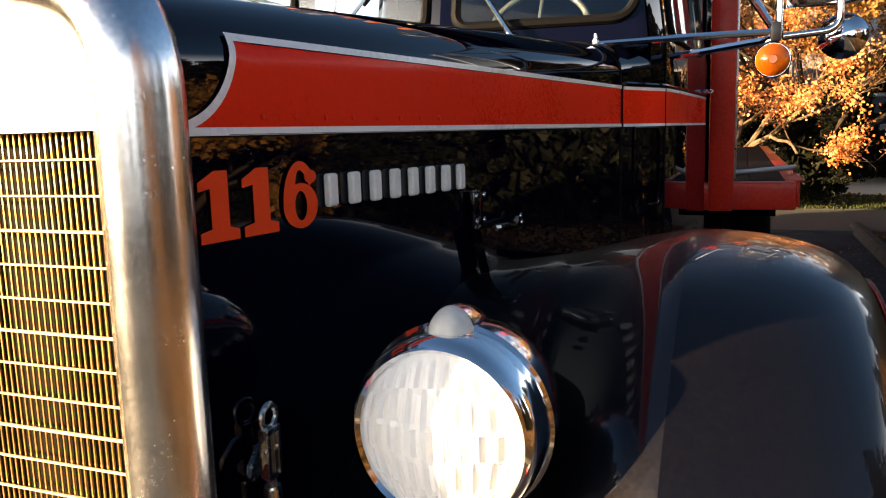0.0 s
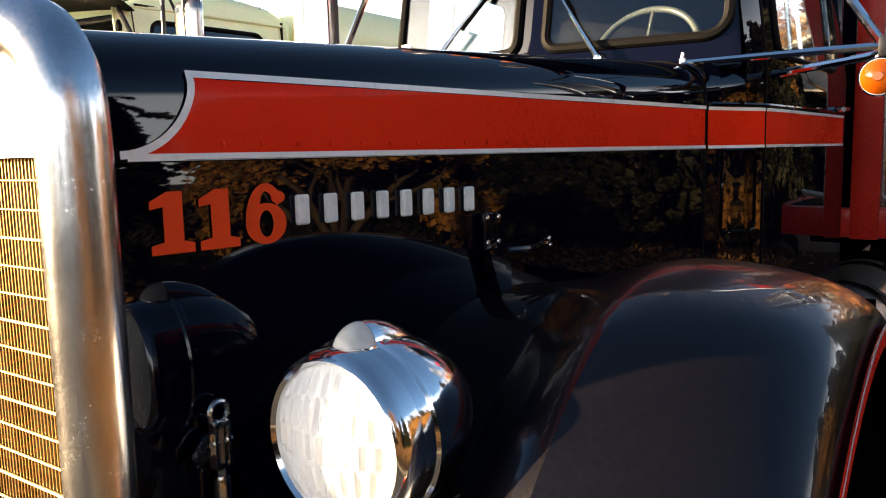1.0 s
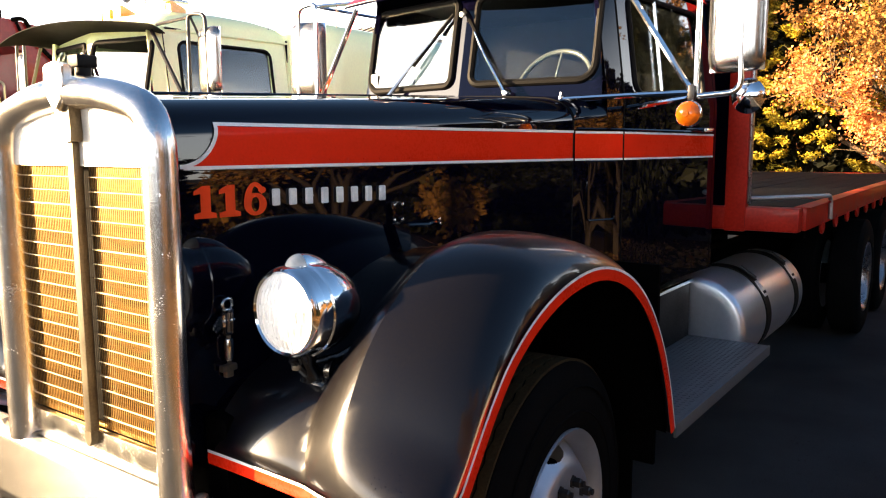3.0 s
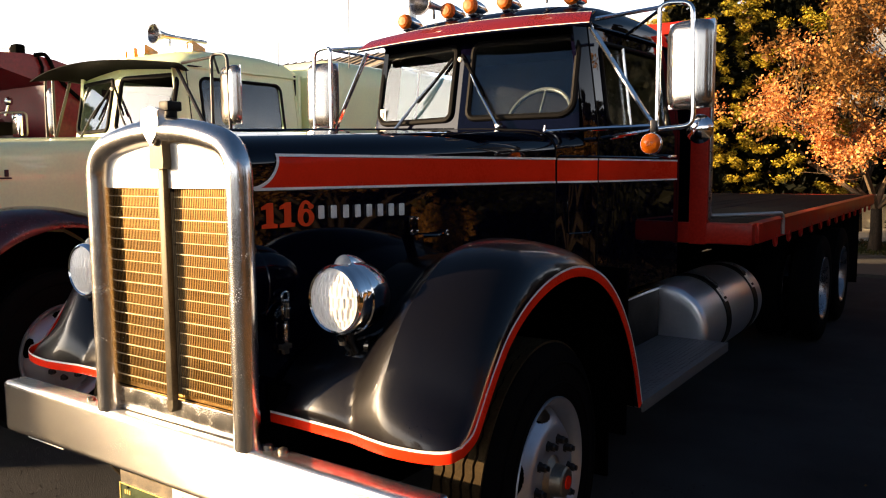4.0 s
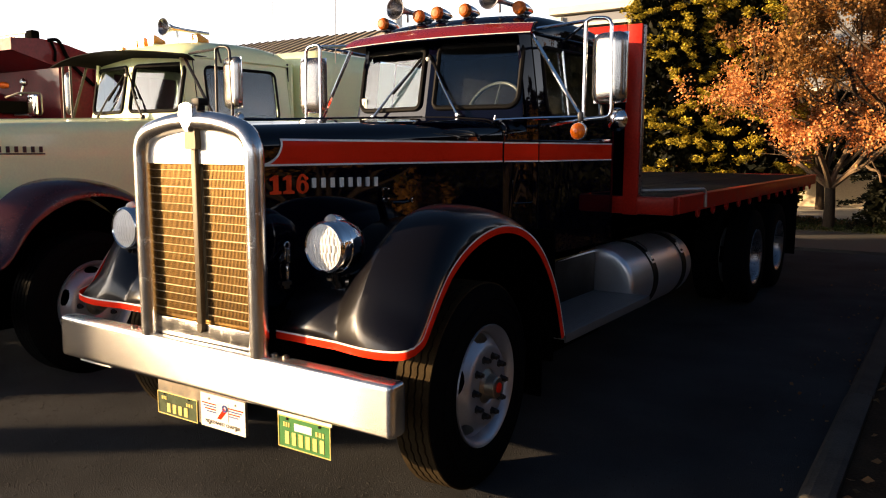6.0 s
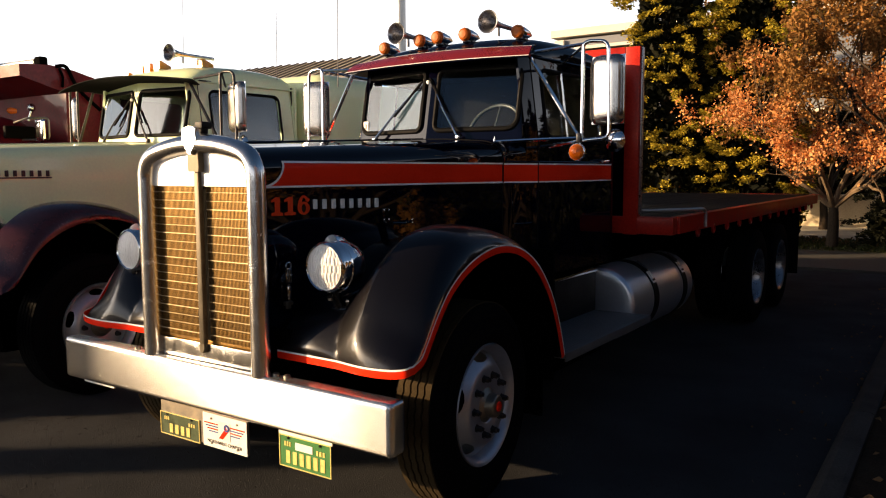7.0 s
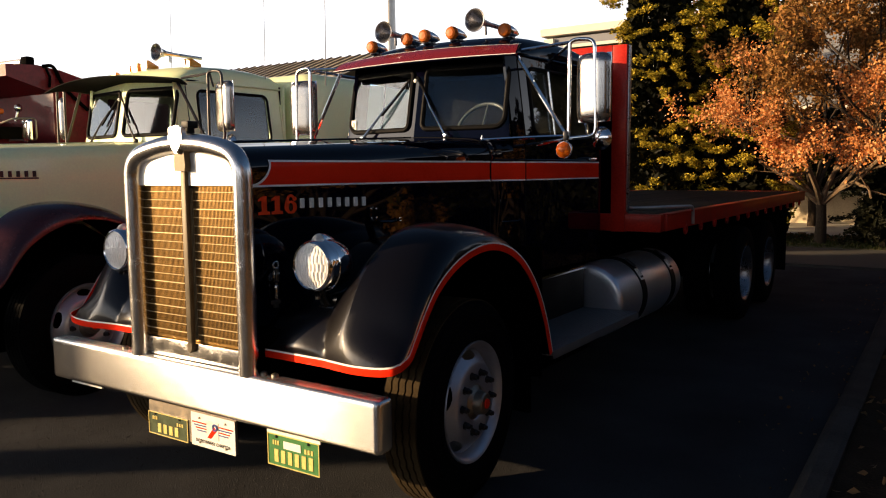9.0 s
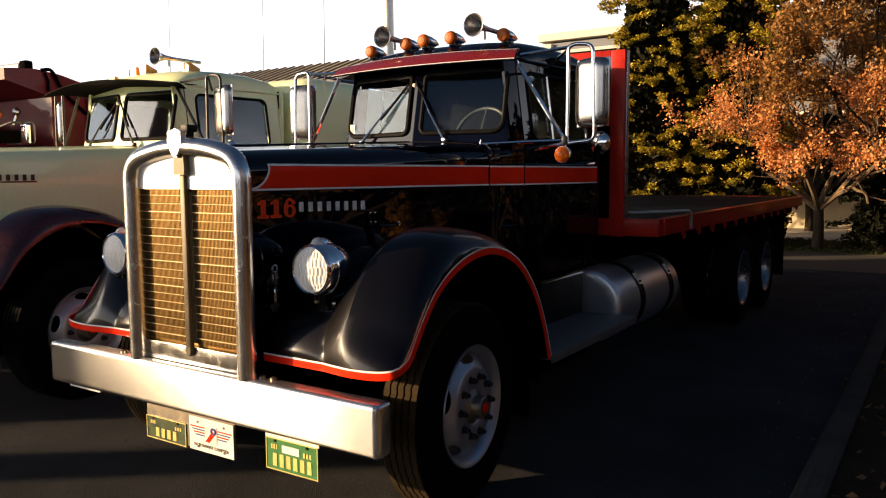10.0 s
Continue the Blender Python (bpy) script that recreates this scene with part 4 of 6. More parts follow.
    for a in (90, 210, 330):
        bm = B()
        c = Vector((0.20, 2.42, 1.955))
        d = Matrix.Rotation(radians(62 - 90), 4, "X") @ Vector((math.cos(radians(a)), 0, math.sin(radians(a))))
        part("spoke", add_tube(bm, [c, c + d * 0.20], 0.008, 6), IVORY, sw)
    part("column", tube([(0.20, 2.42, 1.955), (0.20, 2.20, 1.78)], 0.022, 10), IVORY, sw)
    part("seat_back", box((0, 2.98, 1.62), (1.30, 0.14, 0.62), 0.05), VINYL, root)
    part("seat_cushion", box((0, 2.76, 1.34), (1.30, 0.48, 0.16), 0.05), VINYL, root)
    return roof


def B_ring(c, R, r, tilt):
    bm = B()
    m = Matrix.Translation(c) @ Matrix.Rotation(radians(tilt), 4, "X")
    prof = [(R + r * math.cos(a), r * math.sin(a)) for a in (2 * math.pi * k / 10 for k in range(10))]
    add_lathe(bm, prof, m, 40, closed=True)
    return bm


def B_ring2(c, R, r):
    """A ring in the plane across x."""
    prof = [(R + r * math.cos(a), r * math.sin(a)) for a in (2 * math.pi * k / 8 for k in range(8))]
    return lathe(prof, axis_x(*c), 20, closed=True)


def build_roof_lamps(root, spec):
    for x in (-0.605, -0.250, -0.080, 0.140, 0.520):
        y = 2.10 + 0.14 * abs(x)
        z = 2.590 - 0.05 * abs(x) ** 2
        lamp = part("roof_lamp", lathe([(0.042, 0.0), (0.043, 0.02), (0.040, 0.07), (0.030, 0.13), (0.014, 0.18), (0.0001, 0.19)], axis_y(x, y, z), 24, False), spec["bright"], root, "bullet shaped roof marker lamp")
        part("lens", lathe([(0.0001, -0.030), (0.026, -0.028), (0.039, -0.020), (0.0455, -0.004), (0.0465, 0.012), (0.043, 0.014)], axis_y(x, y, z), 12, False), spec["amber"], lamp, "faceted amber lens", angle=15)
        part("foot", box((x, y + 0.06, z - 0.042), (0.04, 0.11, 0.03), 0.008), spec["paint"], lamp)


def horn(root, x, y, z, mat_, length=0.42, r=0.075):
    h = part("air_horn", lathe([(r * 0.9, 0.003), (r, 0.0), (r * 1.02, 0.004), (r * 0.86, 0.018), (r * 0.55, 0.05), (r * 0.32, 0.11), (r * 0.22, 0.2), (r * 0.2, length), (0.0001, length)], axis_y(x, y, z), 32, False), mat_, root, "trumpet shaped air horn")
    part("throat", lathe([(r * 0.9, 0.004), (r * 0.6, 0.035), (r * 0.3, 0.10), (0.0001, 0.12)], axis_y(x, y, z), 24, False), HORN, h, "grey inside of the trumpet")
    part("stand", tube([(x, y + 0.15, z), (x, y + 0.15, z - 0.075)], 0.010, 8), mat_, h)
    return h


def build_mirror(root, s, spec):
    """Tall mirror on a tubular frame, with a round mirror and a turn lamp."""
    br = spec["bright"]
    J = Vector((s * 1.052, 1.985, 1.862))
    mr = part("mirror_arm", tube([(s * 0.52, 1.872, 1.850), (s * 0.80, 1.93, 1.858), J], 0.011, 8), br, root, "tubular mirror arms of bright steel")
    part("arm", tube([(s * 0.735, 2.10, 1.815), J + Vector((0, 0.01, -0.02))], 0.012, 8), br, mr)
    part("strut", tube([(s * 0.725, 1.965, 2.365), J], 0.013, 8), br, mr)
    part("arm", tube([(s * 0.735, 2.0, 2.405), (s * 1.06, 2.02, 2.425)], 0.011, 8), br, mr)
    part("arm", tube([(s * 0.78, 2.30, 2.36), (s * 1.06, 2.03, 2.420)], 0.009, 8), br, mr)
    loop = rounded([J, (s * 1.062, 2.0, 1.86), (s * 1.064, 2.005, 2.425), (s * 1.10, 2.015, 2.440), (s * 1.215, 2.02, 2.43), (s * 1.232, 2.02, 1.86), J + Vector((s * 0.02, 0.01, -0.015))], 0.05)
    part("frame", tube(loop, 0.012, 10), br, mr)
    rot = Matrix.Rotation(radians(-10 if s > 0 else spec["far_turn"]), 4, "Z")
    mm = Matrix.Translation((s * 1.195, 2.075, 2.148)) @ rot
    rows = []
    for k in range(25):
        v = math.sin(math.pi / 2 * (k / 12 - 1))
        wv, bv = (1 - abs(v) ** 9) ** 0.25, (1 - abs(v) ** 10) ** 0.5
        rows.append([mm @ Vector((0.118 * wv * u, -0.055 * bv * (1 - abs(u) ** 5) ** 0.7, 0.21 * v)) for u in (math.sin(math.pi / 2 * (q / 10 - 1)) for q in range(21))])
    part("mirror_head", grid(rows, 0.003), spec["mirror"], mr, "tall bright mirror housing with a rounded back", angle=60)
    part("mirror_glass", box((s * 1.196, 2.080, 2.148), (0.228, 0.006, 0.41), 0.002, rot), MIRROR, mr)
    m = Matrix.Translation((s * 1.245, 2.075, 1.845)) @ rot @ Matrix.Rotation(radians(90), 4, "X")
    part("round_mirror", lathe([(0.0001, 0.034), (0.03, 0.030), (0.058, 0.014), (0.070, 0.0), (0.068, -0.006), (0.0001, -0.012)], m, 28, False), CHROME, mr, "small round mirror of bright steel")
    part("clamp", box(J, (0.030, 0.030, 0.06), 0.008), ARM, mr)
    lamp = part("turn_lamp", lathe([(0.050, -0.012), (0.054, -0.006), (0.054, 0.006), (0.050, 0.012)], axis_y(s * 1.045, 1.975, 1.777), 28), CHROME, mr, "round turn lamp under the mirror arm")
    part("lens", lathe([(0.0001, -0.046), (0.012, -0.046), (0.014, -0.041), (0.030, -0.036), (0.045, -0.022), (0.052, -0.006)], axis_y(s * 1.045, 1.975, 1.777), 28, False), spec["amber2"], lamp, "amber lens")
    part("lens", lathe([(0.0001, 0.040), (0.030, 0.034), (0.045, 0.022), (0.052, 0.006)], axis_y(s * 1.045, 1.975, 1.777), 28, False), spec["amber2"], lamp)
    part("bolt", lathe([(0.012, 0), (0.012, 0.018), (0.006, 0.02), (0.006, 0.035), (0.0001, 0.036)], Matrix.Translation((s * 0.525, 1.872, 1.846)), 10), br, mr)
    return mr


def build_front(root, spec):
    """Hood, grille, fenders, lamps, cab and everything forward of the deck."""
    build_hood(root, spec["paint"], spec["striped"], spec["hood_label"])
    build_grille(root, spec)
    for s in (1, -1):
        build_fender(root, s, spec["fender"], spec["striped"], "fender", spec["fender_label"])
        build_headlight(root, s, 0.647 if s > 0 else spec["far_lamp"])
        build_wheel(root, s * 0.985, 0.805, 0.51, s, 0.51, 0.25, turn=3.5, tread=spec["tread"])
        build_mirror(root, s, spec)
    roof = build_cab(root, spec)
    if spec["striped"]:
        build_roof_lamps(root, spec)
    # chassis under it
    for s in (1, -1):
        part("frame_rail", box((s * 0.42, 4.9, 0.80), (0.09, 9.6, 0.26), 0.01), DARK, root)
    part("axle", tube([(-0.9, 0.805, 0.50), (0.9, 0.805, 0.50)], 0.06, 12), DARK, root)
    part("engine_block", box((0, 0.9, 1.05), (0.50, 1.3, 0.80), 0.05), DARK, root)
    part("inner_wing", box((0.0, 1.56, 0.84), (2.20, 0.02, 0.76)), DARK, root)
    # dark sheet added to stop sun streaks passing under the truck
    part("sun_block_sheet", box((0.0, 1.72, 0.40), (1.9, 0.02, 0.44)), DARK, root)
    # near-black sheets paint the shade deep inside the wheel arches
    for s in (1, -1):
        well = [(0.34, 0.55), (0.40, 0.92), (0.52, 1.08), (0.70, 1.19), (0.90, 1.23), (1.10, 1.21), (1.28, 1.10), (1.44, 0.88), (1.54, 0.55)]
        part("well_shade_sheet", add_prism(B(), well, lambda u, v, w: Vector((s * (0.60 + w), u, v)), 0.012), DARK, root, smooth=False)
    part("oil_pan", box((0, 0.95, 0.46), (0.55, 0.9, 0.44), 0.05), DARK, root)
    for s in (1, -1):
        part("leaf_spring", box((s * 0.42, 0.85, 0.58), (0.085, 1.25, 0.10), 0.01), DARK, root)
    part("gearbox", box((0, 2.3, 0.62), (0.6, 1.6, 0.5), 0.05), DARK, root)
    # unseen boxes, added only to block low sun below the running boards
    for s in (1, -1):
        part("sun_block_box", box((s * 0.62, 2.40, 0.43), (0.24, 1.5, 0.30), 0.02), DARK, root)
    return roof


# ---- ground, kerb, planting ----
def slab(name, x0, x1, y0, y1, z0, z1, material, label, cat):
    return tagged(part(name, box(((x0 + x1) / 2, (y0 + y1) / 2, (z0 + z1) / 2), (x1 - x0, y1 - y0, z1 - z0), 0.0), material, None, smooth=False), label, cat, kind="structure")


bm = B()
add_grid(bm, [[(-300 + 600 * i / 12, -300 + 600 * j / 12, 0) for i in range(13)] for j in range(13)])
ground = tagged(part("ground", bm, ASPHALT, smooth=False), "dark worn asphalt of a parking lot with fine grit", "ground", kind="structure")
slab("planting_bed", 2.615, 30, -14, 11.3, -0.05, 0.085, MULCH, "dark bark mulch bed strewn with fallen leaves", "planting bed")
# the pavement's shade is put into its dark tone; the driveway stays pale
slab("pavement", -40, 40, 11.6, 14.6, -0.05, 0.05, mat("shade_dark_concrete", (0.035, 0.034, 0.032), 0.9, var=0.3, scale=1.0, fine=60, bump=0.3), "concrete pavement strip behind the lot, shade put into its dark grey", "pavement")
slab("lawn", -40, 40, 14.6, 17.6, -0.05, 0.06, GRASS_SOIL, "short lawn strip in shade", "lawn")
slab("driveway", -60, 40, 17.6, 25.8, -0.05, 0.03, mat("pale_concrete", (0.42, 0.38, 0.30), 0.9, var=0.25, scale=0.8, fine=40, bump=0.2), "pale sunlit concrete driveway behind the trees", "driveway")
kerb = thing("kerb", (0, 0, 0), "weathered concrete kerb along the planting bed", "kerb", kind="structure")
bm = B()
prof = [(2.445, -0.05), (2.452, 0.075), (2.475, 0.105), (2.51, 0.120), (2.585, 0.120), (2.61, 0.110), (2.615, -0.05)]
add_prism(bm, prof, lambda u, v, w: Vector((u, w, v)), 2.985)
me = bpy.data.meshes.new("kerb_stone")
bmesh.ops.recalc_face_normals(bm, faces=bm.faces)
bm.to_mesh(me)
bm.free()
for k in range(8):
    ob = part_mesh("kerb_stone", me, CONCRETE, kerb, smooth=False)
    ob.location = (random.uniform(-0.006, 0.006), -12.0 + 3.0 * k + 0.1, random.uniform(-0.004, 0.004))


def leaf_mesh(name, material, pts, size, up=0.3, tall=1.5, seed=1):
    """Many small folded leaves (two triangles each) at the given points with their outward directions."""
    rng = np.random.default_rng(seed)
    P = np.array([p for p, d in pts], float)
    D = np.array([d for p, d in pts], float)
    n = len(P)
    D = D + rng.normal(0, 0.55, (n, 3))
    D[:, 2] += up
    D /= np.linalg.norm(D, axis=1)[:, None]
    Rn = rng.normal(0, 1, (n, 3))
    S = np.cross(D, Rn)
    S /= np.linalg.norm(S, axis=1)[:, None]
    sz = size * rng.uniform(0.6, 1.4, n)[:, None]
    Nn = np.cross(D, S)
    a = P - D * sz * tall * 0.5
    b = P + S * sz * 0.5 + Nn * sz * 0.15
    c = P + D * sz * tall * 0.5
    d = P - S * sz * 0.5 + Nn * sz * 0.15
    V = np.stack([a, b, c, d], 1).reshape(-1, 3)
    idx = np.arange(n) * 4
    F = np.concatenate([np.stack([idx, idx + 1, idx + 2], 1), np.stack([idx, idx + 2, idx + 3], 1)])
    me = bpy.data.meshes.new(name)
    me.from_pydata(V.tolist(), [], F.tolist())
    me.materials.append(material)
    return me


def fallen(name, area, count, z, size, label, seed):
    rng = np.random.default_rng(seed)
    pts = [((rng.uniform(area[0], area[1]), rng.uniform(area[2], area[3]), z + rng.uniform(0.004, 0.02)), (rng.normal(), rng.normal(), 0.0)) for _ in range(count)]
    return tagged(part_mesh(name, leaf_mesh(name, LEAF_DRY, pts, size, 0.0, 1.3, seed), None, smooth=False), label, "leaves", kind="stuff")


fallen("fallen_leaves", (2.63, 6.0, -3, 11.2), 1700, 0.088, 0.040, "dry brown and tan leaves lying on the mulch", 3)
fallen("fallen_leaves", (3.4, 8.2, -6, 10), 6500, 0.088, 0.075, "thick litter of brown leaves over the sunny part of the bed", 7)
fallen("fallen_leaves", (2.05, 2.44, -2, 11), 130, 0.004, 0.021, "a few dry leaves in the gutter beside the kerb", 4)
fallen("fallen_leaves", (1.3, 2.3, 0.5, 10), 10, 0.004, 0.017, "stray pale leaves on the asphalt", 5)
fallen("fallen_leaves", (-3, 8, 16.0, 17.8), 900, 0.06, 0.08, "reddish fallen leaves under the trees", 6)
rng = np.random.default_rng(11)
gp = [((rng.uniform(-3, 7), rng.uniform(14.6, 17.4), 0.075), (rng.normal() * 0.4, rng.normal() * 0.4, 1)) for _ in range(9000)]
tagged(part_mesh("grass", leaf_mesh("grass", GRASS, gp, 0.022, 1.2, 3.6, 12), None, smooth=False), "short rough green grass", "grass", kind="stuff")


def grit(count, area, seed):
    """Small stones standing out of the worn asphalt."""
    rng = np.random.default_rng(seed)
    P = np.stack([rng.uniform(area[0], area[1], count), rng.uniform(area[2], area[3], count), np.full(count, 0.0005)], 1)
    R = rng.uniform(0.0025, 0.0065, (count, 3)) * np.array([1.2, 1.2, 0.55])
    a = rng.uniform(0, 2 * math.pi, count)
    base = [np.stack([np.cos(a + k * 2 * math.pi / 5) * R[:, 0], np.sin(a + k * 2 * math.pi / 5) * R[:, 1], np.zeros(count)], 1) for k in range(5)]
    V = np.stack([P + q for q in base] + [P + np.stack([R[:, 0] * 0.2, R[:, 1] * 0.2, R[:, 2] * 1.6], 1)], 1).reshape(-1, 3)
    idx = np.arange(count) * 6
    F = np.concatenate([np.stack([idx + k, idx + (k + 1) % 5, idx + 5], 1) for k in range(5)])
    me = bpy.data.meshes.new("asphalt_grit")
    me.from_pydata(V.tolist(), [], F.tolist())
    return tagged(part_mesh("asphalt_grit", me, GRIT, smooth=False), "fine pale grit standing out of the worn asphalt", "grit", kind="stuff")


grit(6500, (-3.2, 2.4, -1.6, 2.2), 71)
grit(900, (1.2, 2.44, 2.2, 7.0), 72)


# ---- trees ----
def conifer(at, height, radius, seed, label, leaves=None, group="evergreen trees behind the lot", dense=1.0):
    root = thing("conifer_tree", at, label, "tree", group)
    rng = np.random.default_rng(seed)
    part("trunk", tube([(0, 0, 0), (0.03, 0.02, height * 0.5), (0, 0, height * 0.95)], [0.14, 0.09, 0.02], 10), BARK, root)
    pts = []
    for _ in range(int(330 * dense * height / 6 * radius / 1.2)):
        k = rng.uniform(0.02, 1.0) ** 1.1
        a = rng.uniform(0, 2 * math.pi)
        if math.sin(a * 5 + k * 9 + seed) * math.sin(k * 31 + a * 2) < -0.45:
            continue
        r = radius * (1 - k) ** 0.55 * (0.84 + 0.20 * math.sin(k * 17 + seed)) * rng.uniform(0.62, 1.06)
        c = np.array([r * math.cos(a), r * math.sin(a), 0.15 + height * k])
        aa = a + rng.normal(0, 0.5)
        out = np.array([math.cos(aa), math.sin(aa), rng.uniform(-0.25, 0.35)])
        side = np.array([-math.sin(aa), math.cos(aa), 0.0])
        reach, fan = rng.uniform(0.22, 0.52), rng.uniform(0.3, 0.6)
        for _ in range(170):
            t = rng.uniform(0, 1) ** 0.8
            o = out * reach * t + side * rng.normal(0, 0.5) * fan * reach * (0.35 + t * (1.15 - t)) + np.array([0, 0, rng.normal(0, 0.03) - 0.10 * t * t])
            pts.append((c + o, out + side * rng.normal(0, 0.5)))
    # near-black leaves inside the crown paint the shade between the sprays
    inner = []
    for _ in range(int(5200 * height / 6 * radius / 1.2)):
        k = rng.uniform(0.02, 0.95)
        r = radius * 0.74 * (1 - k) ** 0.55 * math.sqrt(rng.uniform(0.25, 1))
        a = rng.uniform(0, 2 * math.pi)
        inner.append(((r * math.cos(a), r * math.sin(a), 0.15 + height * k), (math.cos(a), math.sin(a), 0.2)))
    part_mesh("inner_foliage", leaf_mesh("inner_foliage", LEAF_SHADE, inner, 0.15, 0.2, 1.4, seed + 100), None, root, "inner foliage, shade between the sprays put into near-black leaves", smooth=False)
    part_mesh("crown", leaf_mesh("crown", leaves or LEAF_CEDAR, pts, 0.030 / dense ** 0.5, 0.15, 2.3, seed), None, root, "dense scaly yellow-green sprays", smooth=False)
    return root


def broadleaf(at, height, spread, seed, label, leaves, stems=4, leaf=0.085, density=1.0, group="autumn trees", fork=0.10, bark=None):
    root = thing("maple_tree", at, label, "tree", group)
    rng = np.random.default_rng(seed)
    tips = []
    bmt, bml = B(), B()

    def grow(p, d, length, r, depth, bm):
        n = 4
        pts, q, dd = [p], p.copy(), d.copy()
        for _ in range(n):
            dd = (dd + Vector(rng.normal(0, 0.16, 3)) + Vector((0, 0, 0.06))).normalized()
            q = q + dd * (length / n)
            pts.append(q.copy())
        rs = [r * (1 - 0.35 * i / n) for i in range(n + 1)]
        add_tube(bm, pts, rs, 7 if depth < 2 else 5)
        if depth >= 2:
            tips.extend((pp, dd) for pp in pts[1:])
        if depth >= 4 or r < 0.006:
            return
        for _ in range(3 if depth < 3 else 2):
            i = int(rng.integers(2, n + 1))
            side = Vector(rng.normal(0, 1, 3))
            nd = (dd * 0.8 + side.normalized() * 0.75 + Vector((0, 0, 0.12))).normalized()
            grow(pts[i], nd, length * rng.uniform(0.55, 0.8), rs[i] * 0.62, depth + 1, bml)
    h0 = height * fork
    bark = bark or BARK
    add_tube(bmt, [(0, 0, -0.1), (0.02, 0, h0 * 0.5), (0.0, 0.03, h0 * 1.05)], [0.13, 0.105, 0.095], 12)
    for k in range(stems):
        a = 2 * math.pi * k / stems + 0.4
        d = Vector((math.cos(a) * spread, math.sin(a) * spread, 1.0)).normalized()
        grow(Vector((0.05 * math.cos(a), 0.05 * math.sin(a), h0)), d, height * (0.47 - fork * 0.5), 0.060, 0, bml)
    # on the maple, shade and sun are put into trunk and limb tones
    part("trunk", bmt, BARK, root)
    tagged(part("branchwork", bml, bark, root, "pale forking limbs and bare twigs"), kind="stuff")
    pts = []
    for p, d in tips:
        gap = math.sin(p.x * 3.3 + seed) * math.sin(p.y * 3.0 + 1.7 * p.z) + math.sin(p.z * 4.1 + p.x * 1.3 + seed * 2)
        if gap < -0.25 or rng.uniform() < 0.30:
            continue
        for _ in range(int(rng.poisson(24 * density))):
            o = rng.normal(0, 0.105, 3)
            pts.append((np.array(p) + o, np.array(d) * 0.4 + o * 2 + np.array([0, 0, -0.2])))
    part_mesh("crown", leaf_mesh("crown", leaves, pts, leaf, -0.3, 1.25, seed), None, root, "thinning autumn leaves in loose clumps", smooth=False)
    return root


cedar = conifer((-2.75, 15.4, 0), 7.8, 1.7, 21, "dense evergreen tree with sunlit yellow-green foliage")
conifer((-1.05, 15.8, 0), 7.4, 1.55, 22, "dense evergreen tree with sunlit yellow-green foliage")
maple = broadleaf((0.75, 15.3, 0.04), 4.9, 1.45, 31, "small forked maple with salmon-orange autumn leaves", LEAF_MAPLE, 6, 0.044, 1.45, fork=0.18, bark=BARK_LIT)
oak = broadleaf((2.2, 16.6, 0.0), 8.2, 0.80, 33, "tall tree with thin brown autumn leaves", LEAF_BROWN, 6, 0.060, 3.2)
copy_thing(oak, pose(-0.2, 21.0, 0.0, 0, 0, 100))
# shrubs and hedge: their shade is put into the near-black leaf colour
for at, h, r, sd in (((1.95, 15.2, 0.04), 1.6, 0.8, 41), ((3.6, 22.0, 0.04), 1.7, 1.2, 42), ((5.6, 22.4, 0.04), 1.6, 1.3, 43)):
    conifer(at, h, r, sd, "low evergreen shrub on the lawn edge, shade put into near-black leaves", LEAF_SHADE)
low_hedge = conifer((-9.0, 24.6, 0.03), 3.4, 1.5, 61, "evergreen hedge, shade put into its near-black leaf colour", LEAF_SHADE, "dark hedge behind the driveway", dense=0.4)
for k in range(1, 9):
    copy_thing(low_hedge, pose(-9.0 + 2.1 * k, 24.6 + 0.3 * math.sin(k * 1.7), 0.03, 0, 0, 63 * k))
# trees hidden from view, added to throw dapples on the low wall
dapple_tree = broadleaf((-6.1, 17.7, 0.05), 3.3, 0.9, 57, "hidden tree with thin brown leaves, added to dapple the low wall", LEAF_BROWN, 5, 0.075, 1.0, fork=0.2)
broadleaf((-2.5, 20.3, 0.03), 2.6, 0.9, 58, "hidden small leafy tree, added to dapple the low wall", LEAF_BROWN, 5, 0.09, 1.8, fork=0.2)
wall = thing("low_wall", (0.2, 22.4, 0.0), "low pale concrete wall with dappled sun behind the trees", "wall")
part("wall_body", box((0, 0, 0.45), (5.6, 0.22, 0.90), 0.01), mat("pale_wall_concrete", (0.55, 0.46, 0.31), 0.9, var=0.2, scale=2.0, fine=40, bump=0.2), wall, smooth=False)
part("coping", box((0, 0, 0.93), (5.7, 0.30, 0.06), 0.01), STUCCO, wall, smooth=False)
# unseen trees added for dark reflections: over the planting bed, beyond the kerb, and the row across the lot
unseen_conifer = conifer((8.6, -9.0, 0.08), 4.4, 1.75, 51, "unseen near-black evergreen tree, added to darken reflections and cast shade", LEAF_SHADE, "dark hedge trees", dense=0.35)
gold_tree = broadleaf((8.2, -3.6, 0.08), 3.4, 0.9, 52, "golden-brown autumn tree over the planting bed", LEAF_GOLD, 6, 0.10, 1.2)
for k in range(1, 10):
    at = (8.6 + 0.9 * math.sin(k * 2.3), -9.0 + 2.5 * k)
    if k % 3 != 2:
        copy_thing(unseen_conifer, pose(*at, 0.08, 0, 0, 77 * k))
copy_thing(gold_tree, pose(8.0, 5.0, 0.08, 0, 0, 165))
for k, (x, y) in enumerate(((8.6, 1.2), (8.4, 8.0), (7.8, 11.0))):
    copy_thing(unseen_conifer, pose(x, y, 0.08, 0, 0, 70 + 95 * k))
